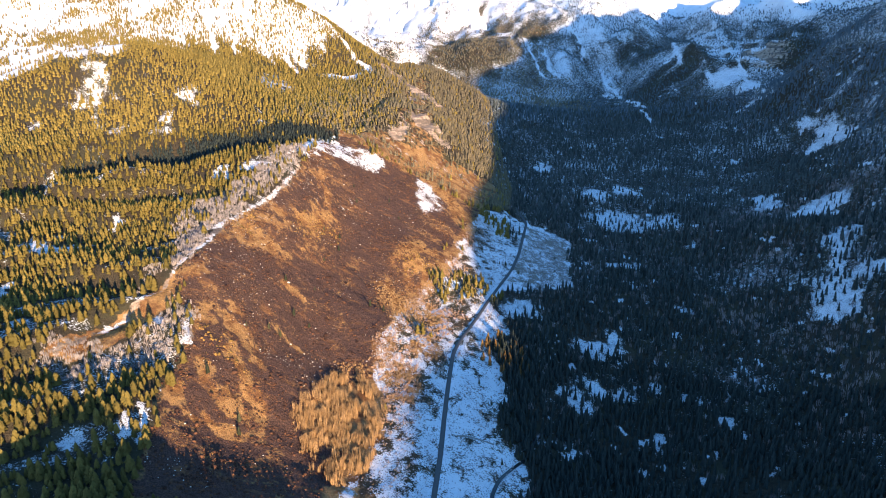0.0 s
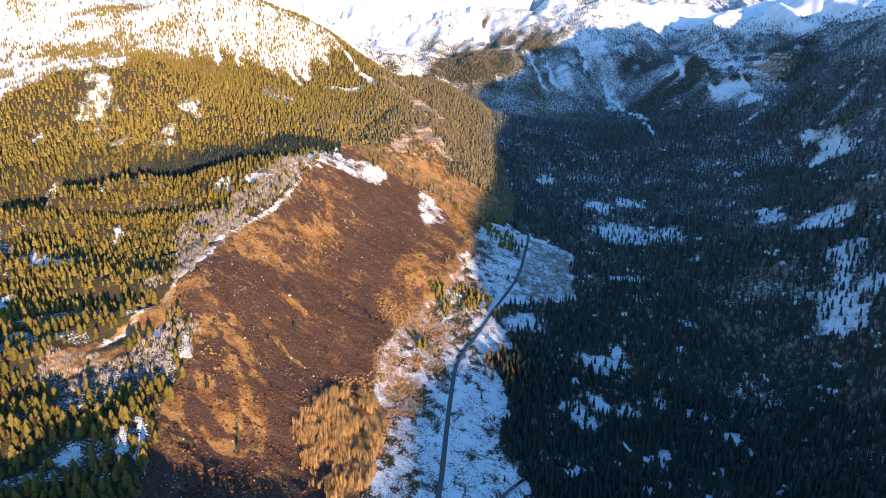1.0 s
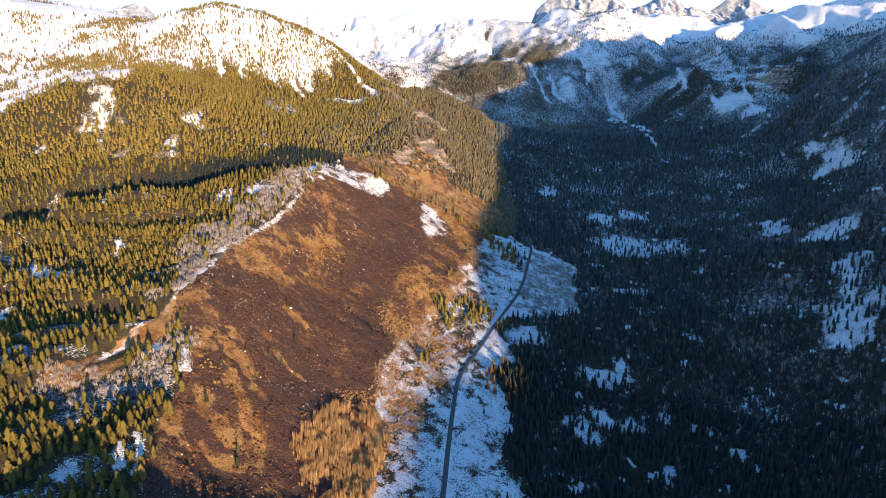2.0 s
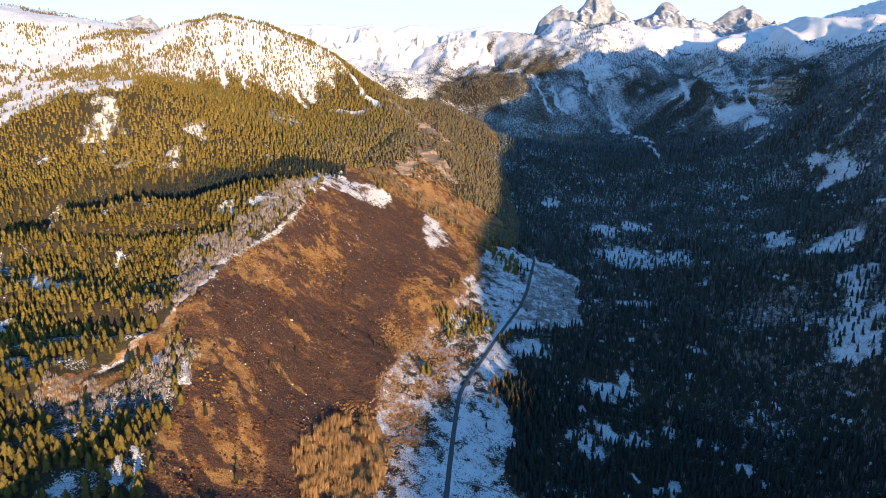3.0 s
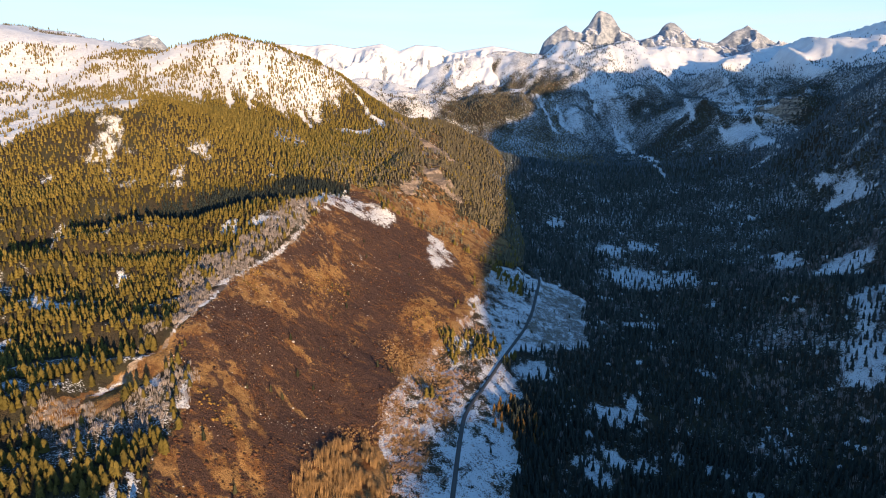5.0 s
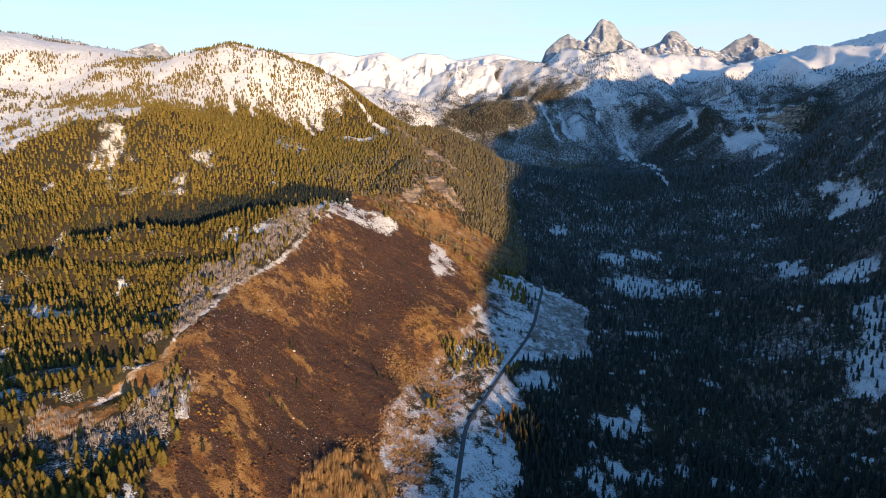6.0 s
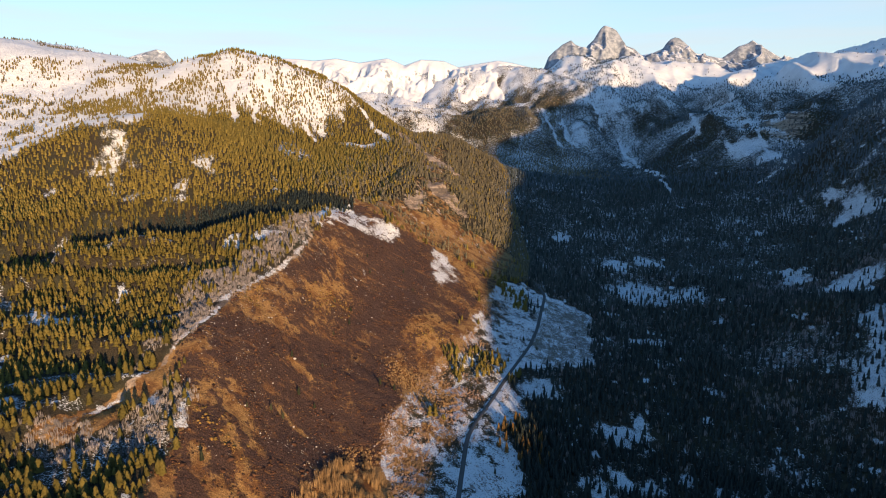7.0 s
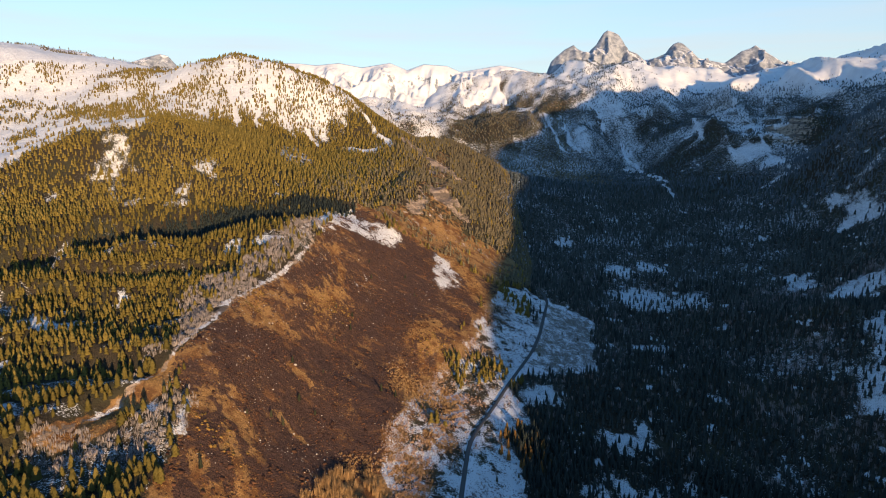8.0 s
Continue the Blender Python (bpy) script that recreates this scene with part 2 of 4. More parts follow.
# the shaded side: wooded slope, spur, high snow shoulder and the long ridge that keeps the sun off the valley
line((330, 300, -20), (420, 600, -5), (475, 756, 8), (479, 907, 32), (458, 1147, 30), (430, 1240, 40))
line((480, 400, 40), (534, 805, 46), (588, 953, 78), (600, 1075, 100), (690, 1090, 84), (760, 1300, 110), (898, 1579, 157), (911, 1701, 204))
line((998, 1640, 290), (960, 1850, 235), (989, 2000, 262), (1023, 1900, 340), (1115, 1850, 430))
line((1006, 2200, 282), (977, 2419, 336), (892, 2620, 367), (1000, 2900, 430))
line((1381, 2805, 520), (1411, 3276, 593), (1387, 3300, 655), (1499, 3100, 654), (1589, 3000, 677), (1732, 2900, 712), (2200, 2700, 760))
line((1450, 2960, 588), (1560, 2850, 604), (1600, 2670, 575), (1720, 2760, 645))
line((900, -2200, 90), (680, -1700, 95), (650, -1100, 122), (668, -840, 122), (680, -640, 127), (704, -420, 165), (732, -250, 205), (794, -61, 190), (862, 100, 252), (930, 205, 326), (1000, 310, 345), (1085, 455, 380), (1158, 585, 474), (1254, 785, 508), (1340, 1005, 606), (1437, 1209, 622), (1530, 1500, 696), (1620, 1650, 715), (1746, 1735, 705), (1900, 1850, 640), (2100, 2000, 600))
line((480, -1700, 40), (420, -900, 30), (430, -200, 50), (560, 250, 100), (760, 700, 210), (900, 1150, 280))
# out of sight, behind and beside
# an unseen knoll added to shade the hollow, and knots that set the shadow edge
line((-360, 290, 62), (-290, 285, 76), (-230, 285, 89), (-185, 290, 92), (-140, 290, 50)), line((640, -430, 95), (690, -530, 116), (722, -650, 117)), line((564, -261, 88), (600, -330, 104)), line((830, -930, 136), (850, -870, 130), (880, -800, 122)), line((600, -640, 123), (622, -690, 129), (668, -780, 133))
line((-400, -1500, -60), (-300, -500, 20), (-280, 100, 40)), line((-900, -1500, 60), (-1000, 0, 90), (-1100, 700, 170))
line((-2600, -2000, 40), (-2600, 500, 250), (-2600, 2500, 600)), line((2600, -2000, 200), (2600, 500, 500), (2700, 2400, 800))
line((-2500, 4200, 650), (-1500, 4400, 620), (-600, 4500, 590), (400, 4600, 690), (1500, 4600, 700), (2600, 4200, 760)), line((-1500, -4500, 0), (500, -4500, -60), (2500, -4200, 200))


def dense(pts, step):
    out = [pts[0]]
    for a, b in zip(pts[:-1], pts[1:]):
        n = max(1, int(np.linalg.norm(b - a) / step + 0.5))
        out += [a + (b - a) * (k + 1) / n for k in range(n)]
    return out


KNOTS = np.array([p for pts in LINES for p in dense(pts, 90 if pts[:, 1].max() < 1300 and pts[:, 1].min() > 100 else 220)])
BEND = 45.0


def kernel(x, y):
    d2 = (x[:, None] - KNOTS[None, :, 0]) ** 2 + (y[:, None] - KNOTS[None, :, 1]) ** 2
    return np.sqrt(d2 + BEND * BEND) / 1000


def solve_land():
    n = len(KNOTS)
    a = np.zeros((n + 3, n + 3))
    a[:n, :n] = kernel(KNOTS[:, 0], KNOTS[:, 1]) - np.eye(n) * 0.004
    a[:n, n:] = np.c_[np.ones(n), KNOTS[:, :2] / 1000]
    a[n:, :n] = a[:n, n:].T
    return np.linalg.solve(a, np.r_[KNOTS[:, 2], 0, 0, 0])


LAND = solve_land()
TABLE = np.pad(np.random.RandomState(7).rand(256, 256), ((0, 1), (0, 1)), "wrap").ravel()


def value_noise(x, y):
    """Smooth noise from 0 to 1, one cell a unit."""
    i, j = np.floor(x), np.floor(y)
    u, v = x - i, y - j
    u, v = u * u * (3 - 2 * u), v * v * (3 - 2 * v)
    k = (i.astype(np.int32) & 255) * 257 + (j.astype(np.int32) & 255)
    a, b = TABLE.take(k), TABLE.take(k + 1)
    a += (TABLE.take(k + 257) - a) * u
    b += (TABLE.take(k + 258) - b) * u
    return a + (b - a) * v


def fbm(x, y, size, octaves=4, gain=0.5):
    """Noise about 0, roughly -1 to 1, with features of that size in metres."""
    total, amp, norm = np.zeros_like(x), 1.0, 0.0
    for k in range(octaves):
        c, s = math.cos(k * 1.1), math.sin(k * 1.1)
        total += amp * (2 * value_noise((c * x - s * y) / size + 17.3 * k, (s * x + c * y) / size + 9.1 * k) - 1)
        norm += amp
        amp, size = amp * gain, size / 2.03
    return total / norm * 1.6


def smooth(a, b, v):
    u = np.clip((v - a) / (b - a), 0, 1)
    return u * u * (3 - 2 * u)


def base_height(x, y):
    out = np.empty(len(x))
    for k in range(0, len(x), 2000):
        xs, ys = x[k:k + 2000], y[k:k + 2000]
        out[k:k + 2000] = kernel(xs, ys) @ LAND[:-3] + LAND[-3] + (LAND[-2] * xs + LAND[-1] * ys) / 1000
    return out


LEDGES = [(1090, 2640, 150, 130), (1110, 2400, 140, 130), (-42, 1518, 40, 70), (-40, 1800, 45, 110)]


def height(x, y):
    x, y = np.asarray(x, float), np.asarray(y, float)
    z = base_height(x, y)
    far = smooth(900, 3000, np.hypot(x, y))
    high = smooth(200, 420, z)
    floor_flat = np.exp(-(((x - 60) / 110) ** 2)) * smooth(1150, 950, y) * (1 - high)
    rough = fbm(x, y, 60, 4) * (2.0 - 0.9 * far) * (1 - 0.75 * floor_flat)
    ridged = (0.62 - 2 * np.abs(fbm(x * 1.2, y * 0.6, 260, 4, 0.42))) * (5 + 36 * far) * (0.25 + 0.75 * high) * smooth(700, 1500, np.hypot(x, y)) * (1 - 0.65 * smooth(-100, -300, x) * smooth(2500, 2300, y))
    z = z + rough + ridged
    # runnels down the bald hill, swales across the bench
    hill = smooth(-285, -250, x) * smooth(-40, -110, x) * smooth(380, 480, y) * smooth(1230, 1120, y)
    z = z + 3.6 * hill * (0.5 - np.abs(fbm((0.9 * x - 0.43 * y) * 0.3, 0.43 * x + 0.9 * y, 30, 4)))
    bench = smooth(-270, -330, x) * smooth(1000, 900, y)
    z = z + 5.0 * bench * fbm((0.79 * x + 0.61 * y) * 0.2, 0.79 * y - 0.61 * x, 60, 3)
    # flats and risers of the bench
    u = z / 24.0 + 0.35 * fbm(x, y, 140, 2)
    z = z + 27.0 * bench * (smooth(0.45, 0.95, u - np.floor(u)) - (u - np.floor(u)))
    z = z - 11.0 * inside(SHADY_HOLLOW, x, y, 16)
    z = z - 15.0 * np.exp(-((along(SIDE_DELL, x, y, 90) / 20) ** 2))
    # ledges where the rock stands bare
    for cx, cy, a, b in LEDGES:
        w = np.exp(-(((x - cx) / a) ** 2 + ((y - cy) / b) ** 2) * 1.2)
        u = z / 30.0 + 0.5 * fbm(x, y, 120, 2)
        z = z + 24.0 * w * (smooth(0.25, 0.75, u - np.floor(u)) - (u - np.floor(u)))
    return z

# ---- what covers the ground ----
HILL = [(-234, 411), (-243, 470), (-247, 520), (-244, 562), (-253, 609), (-282, 666), (-287, 690), (-275, 733), (-254, 837), (-227, 916), (-220, 1024), (-224, 1097), (-196, 1253), (-129, 1215), (-48, 1260), (17, 1248), (71, 1223), (40, 1120), (14, 1023), (-11, 945), (-35, 898), (-68, 790), (-86, 712), (-85, 674), (-115, 626), (-141, 551), (-96, 535), (-98, 479), (-110, 380)]
BURN = [(-247, 712), (-234, 784), (-200, 851), (-165, 1027), (-138, 1106), (-95, 1175), (-43, 1113), (-34, 997), (-70, 926), (-73, 853), (-87, 729), (-92, 682), (-129, 604), (-141, 551), (-139, 476), (-170, 522), (-172, 574), (-201, 628), (-238, 658)]
MEADOW = [(-93, 300), (-93, 479), (-76, 538), (-70, 614), (-86, 683), (-85, 740), (-68, 790), (-35, 887), (5, 943), (29, 1053), (71, 1223), (126, 1231), (166, 1201), (210, 1175), (238, 1129), (208, 1071), (204, 955), (176, 941), (116, 932), (86, 916), (70, 878), (78, 859), (90, 839), (90, 789), (72, 774), (56, 755), (58, 727), (72, 696), (80, 660), (63, 634), (54, 615), (52, 588), (70, 574), (77, 512), (70, 300)]
TAN_BAND = [(-289, 689), (-278, 667), (-273, 639), (-293, 627), (-306, 602), (-318, 576), (-334, 564), (-359, 558), (-372, 550), (-362, 569), (-346, 611), (-315, 646), (-296, 676)]
HILL_FOOT = [(-150, 380), (-145, 560), (-125, 640), (-95, 720), (-75, 800), (-45, 890), (-20, 950), (10, 1030), (60, 1230), (85, 1225), (40, 1050), (15, 940), (-20, 880), (-50, 790), (-60, 700), (-60, 600), (-80, 540), (-60, 380)]
SHADE_MEADOW = [(-379, 544), (-362, 568), (-314, 577), (-281, 616), (-261, 634), (-251, 596), (-254, 557), (-279, 546), (-306, 539), (-350, 527)]
ROAD = [(-22, 300), (-9, 491), (-4, 541), (0, 605), (5, 668), (11, 733), (22, 771), (47, 838), (63, 883), (86, 940), (108, 996), (128, 1066), (144, 1145), (157, 1202), (148, 1256), (120, 1300)]
TRAIL = [(-361, 563), (-343, 606), (-313, 642), (-294, 672), (-292, 697), (-281, 744), (-279, 814), (-250, 882), (-230, 949), (-228, 1021), (-241, 1042), (-229, 1122), (-204, 1237)]
CREST_SNOW = [[(-261, 625), (-254, 604), (-250, 583)], [(-256, 494), (-252, 476), (-248, 460)]]
STREAM = [(30, 440), (42, 500), (50, 524), (65, 544), (81, 563), (95, 600), (130, 640)]
SPUR_TRACK = [(3, 574), (23, 580), (37, 577), (51, 573)]
# clearings: middle, half length, half width, turn in degrees
VALLEY_CLEARINGS = [(358, 1322, 63, 71, 12), (447, 1299, 34, 60, -21), (456, 1158, 13, 13, -30), (250, 1693, 21, 25, 13), (426, 1518, 30, 40, 6), (354, 1493, 25, 43, 13), (204, 780, 30, 16, 7), (228, 815, 12, 20, 6), (147, 678, 18, 19, 16), (181, 703, 10, 21, 16), (217, 702, 19, 21, 8), (259, 720, 8, 17, 4), (228, 625, 10, 10, 8), (112, 869, 25, 23, 11), (309, 1069, 28, 13, 8), (743, 1668, 11, 17, -41), (889, 1572, 21, 24, -86), (910, 1686, 43, 14, -78), (925, 1560, 75, 20, -95)]
SLOPE_CLEARINGS = [(704, 1195, 50, 52, -66), (540, 863, 20, 76, -29), (728, 1218, 51, 30, -29), (622, 991, 28, 84, -45), (552, 846, 18, 50, -53), (671, 1362, 24, 38, -47), (570, 913, 20, 46, -51), (541, 826, 23, 35, -53), (588, 854, 20, 36, -61), (676, 1325, 34, 30, -52), (648, 1163, 24, 60, -29), (715, 1184, 34, 45, -30), (385, 746, 7, 16, -12), (383, 710, 4, 14, -19), (300, 711, 5, 14, -2), (346, 892, 11, 14, 1), (449, 717, 6, 20, -39)]
BENCH_CLEARINGS = [(-500, 774, 32, 18, -3), (-462, 775, 22, 18, -18), (-425, 829, 11, 17, -10), (-594, 998, 30, 20, -47), (-332, 967, 21, 13, -11), (-293, 987, 23, 15, -8), (-483, 694, 8, 24, 0), (-411, 590, 8, 14, 6), (-254, 473, 5, 15, 22), (-302, 466, 17, 9, 1), (-365, 899, 10, 17, 3), (-303, 616, 16, 13, 3)]
MOUNTAIN_CLEARINGS = [(-647, 1264, 27, 40, 24), (-633, 1220, 40, 14, 25), (-606, 1174, 10, 27, 26), (-483, 1268, 22, 24, 20), (-500, 1202, 13, 16, 21), (-492, 1164, 18, 14, 21), (-376, 1521, 34, 80, 14), (-341, 1226, 8, 10, 15), (-707, 1159, 10, 10, 29), (-798, 1169, 8, 12, 32), (-565, 1146, 11, 13, 25), (-259, 1738, 58, 16, 8), (-330, 1859, 13, 22, 9), (-386, 1795, 30, 45, 11)]
DARK_WOODS = [(800, 2500, 200, 300, -72), (606, 2408, 130, 300, -11), (1193, 2271, 330, 85, -96), (984, 1842, 210, 75, -88), (784, 2134, 100, 110, -35), (890, 2999, 110, 90, -60)]
CANYON_SNOW = [(968, 2301, 70, 70, -47), (1004, 2173, 60, 80, -73), (1088, 2549, 90, 160, -47), (513, 2948, 60, 180, 0), (711, 3202, 90, 70, 3), (928, 2716, 80, 60, -85), (702, 2805, 40, 80, -17), (1392, 2728, 200, 45, -98)]
FAR_CLEARINGS = [(700, 2921, 25, 40, 0), (685, 2760, 26, 30, 0), (664, 2143, 11, 35, -25), (955, 2330, 45, 50, -53), (1002, 2170, 45, 22, -71), (1029, 1710, 24, 26, -87), (920, 1686, 50, 10, -78), (929, 1594, 35, 15, -81)]

CHUTES = [[(-620, 1830), (-601, 1778), (-548, 1647)], [(-575, 1820), (-548, 1765), (-503, 1675)], [(-560, 1870), (-536, 1828), (-474, 1762), (-424, 1702)], [(-446, 1796), (-403, 1765), (-360, 1718)], [(-330, 1960), (-288, 1929), (-243, 1896), (-195, 1812)], [(-288, 1736), (-193, 1791)]]
HILL_SNOW = [(-220, 1090, 20, 18, 53), (-144, 1036, 3, 8, 51), (-150, 1005, 3, 9, 40), (42, 1044, 22, 19, 32)]
HILLTOP_SNOW = [(-262, 1150), (-240, 1202), (-211, 1236), (-165, 1208), (-115, 1219), (-104, 1206), (-114, 1151), (-142, 1144), (-179, 1134), (-208, 1107), (-226, 1072)]
SIDE_SNOW = [(-55, 1250), (-17, 1240), (-3, 1167), (-29, 1092), (-49, 1132)]
ASPEN_BELT = [(-349, 873), (-316, 917), (-285, 950), (-259, 1009), (-242, 1052), (-226, 1040), (-240, 949), (-266, 866), (-290, 824), (-307, 793), (-315, 779)]
GOLD_SLOPE = [(-81, 928), (-56, 984), (-35, 998), (-4, 992), (0, 909), (-23, 888), (-44, 919), (-44, 824), (-71, 803), (-84, 866)]
RIM_GRASS = [(-214, 1260), (-164, 1285), (-113, 1315), (-46, 1311), (9, 1268), (55, 1173), (32, 1103), (0, 1188), (-55, 1264), (-109, 1272), (-169, 1241)]
SHADY_HOLLOW = [(-400, 541), (-364, 562), (-323, 572), (-299, 588), (-276, 580), (-272, 556), (-274, 505), (-270, 450), (-262, 380), (-360, 380), (-380, 470)]
# groups of trees on the snowfields: middle, half length, half width, turn in degrees
ALPINE_CLUMPS = [(-861, 1680, 63, 90, 27), (-973, 1688, 64, 60, 30), (-1125, 1676, 30, 31, 32), (-1013, 1567, 25, 45, 32), (-806, 1781, 44, 62, 24), (-737, 1627, 26, 110, 25), (-643, 1649, 139, 110, 22), (-1131, 1780, 13, 23, 31), (-492, 1749, 28, 40, 15), (-551, 1706, 11, 48, 17), (-733, 1845, 65, 55, 21)]
LARCH_EDGE = [(44, 765), (70, 785), (102, 758), (103, 714), (76, 696), (48, 718)]
SPUR_OPEN = [(-800, 2700), (-800, 4300), (200, 4300), (450, 4000), (663, 3438), (366, 3161), (216, 3251), (28, 3328), (-58, 2871), (-120, 2700)]
SPUR_FOREST = [(28, 3328), (216, 3251), (296, 2972), (272, 2827), (72, 2810), (-58, 2871)]
NOSE_OPEN = [(-185, 1248), (-146, 1376), (-93, 1441), (-81, 2003), (-30, 1981), (-15, 1474), (27, 1394), (91, 1376), (68, 1264), (-18, 1332), (-108, 1326)]
BRUSHY_FLANK = [(-289, 689), (-255, 729), (-219, 688), (-184, 630), (-159, 532), (-241, 464), (-250, 555), (-253, 597)]
CREST_BELT = [(-281, 769), (-262, 866), (-226, 940), (-215, 1049), (-184, 1075), (-166, 1010), (-173, 901), (-175, 833), (-209, 796), (-244, 776)]
SIDE_DELL = [(-182, 1290), (-173, 1421), (-154, 1505), (-130, 1676)]
ASPENS = [(-318, 690, 10, 28, -25), (-300, 730, 12, 30, 0), (-305, 775, 18, 40, 0), (-315, 813, 28, 33, 4), (-292, 850, 26, 45, -10), (-268, 930, 24, 45, -8), (-254, 1010, 20, 45, 0), (-250, 1085, 22, 30, 0), (-270, 622, 14, 12, 6), (-346, 567, 29, 10, 10)]
SCRUB = [(-181, 905, 42, 20, 59), (-262, 830, 22, 26, 40), (-222, 600, 14, 28, 48), (-40, 930, 34, 18, 28)]
STREAKS = [[(-239, 648), (-226, 641), (-209, 631), (-194, 619), (-187, 604)], [(-195, 583), (-182, 567), (-175, 549)], [(-234, 565), (-217, 557), (-203, 551), (-194, 547)], [(-214, 520), (-200, 517), (-185, 517)], [(-181, 675), (-168, 673), (-160, 660)], [(-191, 758), (-167, 755)], [(-182, 1001), (-167, 964)], [(-69, 916), (-11, 932)]]
WILLOWS = [(-143, 559), (-133, 604), (-118, 655), (-89, 674), (-73, 633), (-60, 567), (-66, 516), (-89, 480), (-135, 520)]
GOLD_CLUMPS = [(-50, 680, 19, 18, 8), (-33, 650, 11, 8, 7), (-50, 633, 24, 8, 8), (-26, 729, 19, 17, 18), (-9, 820, 15, 35, 18), (-35, 783, 16, 35, 31), (-52, 837, 16, 32, 35), (11, 740, 5, 17, 15), (-72, 838, 16, 30, 38), (-103, 669, 16, 13, 21)]
COPSES = [(42, 916, 31, 31, 16), (100, 1175, 23, 24, 23), (112, 1139, 18, 31, 23), (-31, 768, 7, 23, 28), (-3, 889, 8, 25, 21), (80, 1203, 12, 21, 26), (-11, 921, 11, 16, 29)]
SAGE = [(142, 1140), (152, 1190), (205, 1165), (235, 1125), (205, 1050), (199, 949), (142, 941), (92, 950), (117, 1030)]
GREY_WOODS = [(485, 782, 55, 71, -40), (436, 634, 30, 85, -41), (663, 1263, 91, 130, -58), (769, 1268, 98, 55, -86), (501, 980, 33, 71, -45), (414, 870, 43, 44, -17)]
DARK_BRUSH = [(-227, 417), (-240, 472), (-238, 528), (-240, 578), (-228, 605), (-190, 561), (-171, 506), (-165, 452)]
ALPINE = [(-2400, 1100), (-1000, 1195), (-848, 1243), (-768, 1273), (-693, 1290), (-640, 1345), (-625, 1435), (-640, 1560), (-608, 1694), (-532, 1706), (-447, 1722), (-398, 1796), (-345, 1877), (-288, 1948), (-300, 1985), (-240, 2100), (-300, 2500), (-2400, 2600)]
BARE_ROCK = [(1091, 2665, 140, 118, -68), (1099, 2380, 130, 84, -69), (-32, 1490, 36, 50, 53), (-55, 1836, 28, 80, 50), (-134, 1903, 24, 44, 66)]

HILL_GOLD = [(-181, 915, 53, 25, 59), (-182, 852, 31, 15, 57), (-177, 1055, 38, 15, 55), (-253, 805, 30, 18, 44), (-36, 929, 42, 25, 28), (-4, 1256, 74, 22, 53), (49, 1219, 36, 25, 40), (-67, 884, 21, 29, 28), (-260, 657, 14, 17, 29), (-185, 572, 7, 23, 37), (-216, 600, 10, 25, 48), (-154, 750, 40, 10, 40), (-186, 467, 11, 19, 42), (-147, 1020, 24, 20, 52)]
FAR_GULLIES = [[(697, 2997), (707, 2849), (719, 2609), (705, 2375), (660, 2118)], [(955, 2470), (932, 2352), (958, 2275)], [(1016, 2379), (1001, 2189), (1001, 2095)], [(988, 2971), (908, 2601)], [(462, 3307), (463, 2944), (484, 2839)], [(365, 3427), (393, 2973), (420, 2808)], [(601, 3331), (636, 3212), (620, 3052)], [(990, 2069), (937, 2054), (885, 2045)]]

RIM = [(-196, 1256), (-119, 1346), (-51, 1377), (19, 1410), (110, 1472), (121, 1376), (71, 1224), (17, 1250), (-48, 1262), (-129, 1215)]
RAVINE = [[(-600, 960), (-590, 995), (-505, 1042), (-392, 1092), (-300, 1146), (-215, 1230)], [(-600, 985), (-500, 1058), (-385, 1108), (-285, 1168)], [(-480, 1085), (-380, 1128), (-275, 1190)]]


def inside(poly, x, y, feather):
    """1 well inside the outline, 0 well outside."""
    p = np.array(poly, float)
    out = np.zeros(len(x))
    pick = (x > p[:, 0].min() - feather) & (x < p[:, 0].max() + feather) & (y > p[:, 1].min() - feather) & (y < p[:, 1].max() + feather)
    xs, ys = x[pick], y[pick]
    near, odd = np.full(len(xs), 1e9), np.zeros(len(xs), bool)
    for a, b in zip(p, np.roll(p, -1, 0)):
        d = b - a
        u = np.clip(((xs - a[0]) * d[0] + (ys - a[1]) * d[1]) / (d @ d), 0, 1)
        near = np.minimum(near, np.hypot(xs - a[0] - u * d[0], ys - a[1] - u * d[1]))
        cross = (a[1] > ys) != (b[1] > ys)
        odd ^= cross & (xs < a[0] + (ys - a[1]) * d[0] / (d[1] if d[1] else 1e-9))
    out[pick] = smooth(-feather, feather, np.where(odd, near, -near))
    return out


def along(pts, x, y, reach):
    """Distance to a line on the plan, no more than reach."""
    p = np.array(pts, float)
    near = np.full(len(x), float(reach))
    for a, b in zip(p[:-1], p[1:]):
        pick = (x > min(a[0], b[0]) - reach) & (x < max(a[0], b[0]) + reach) & (y > min(a[1], b[1]) - reach) & (y < max(a[1], b[1]) + reach)
        d = b - a
        u = np.clip(((x[pick] - a[0]) * d[0] + (y[pick] - a[1]) * d[1]) / (d @ d), 0, 1)
        near[pick] = np.minimum(near[pick], np.hypot(x[pick] - a[0] - u * d[0], y[pick] - a[1] - u * d[1]))
    return near


def clearing(spots, x, y, soft=0.5):
    out = np.zeros(len(x))
    for cx, cy, a, b, turn in spots:
        r = 1.6 * max(a, b)
        pick = (np.abs(x - cx) < r) & (np.abs(y - cy) < r)
        c, s = math.cos(radians(turn)), math.sin(radians(turn))
        u, v = (x[pick] - cx) * c + (y[pick] - cy) * s, (y[pick] - cy) * c - (x[pick] - cx) * s
        out[pick] = np.maximum(out[pick], smooth(1 + soft, 1 - soft, np.hypot(u / a, v / b)))
    return out


def warp(x, y, size=34.0, far=9.0):
    return x + far * fbm(x + 400, y, size, 5, 0.62), y + far * fbm(x, y + 900, size, 5, 0.62)


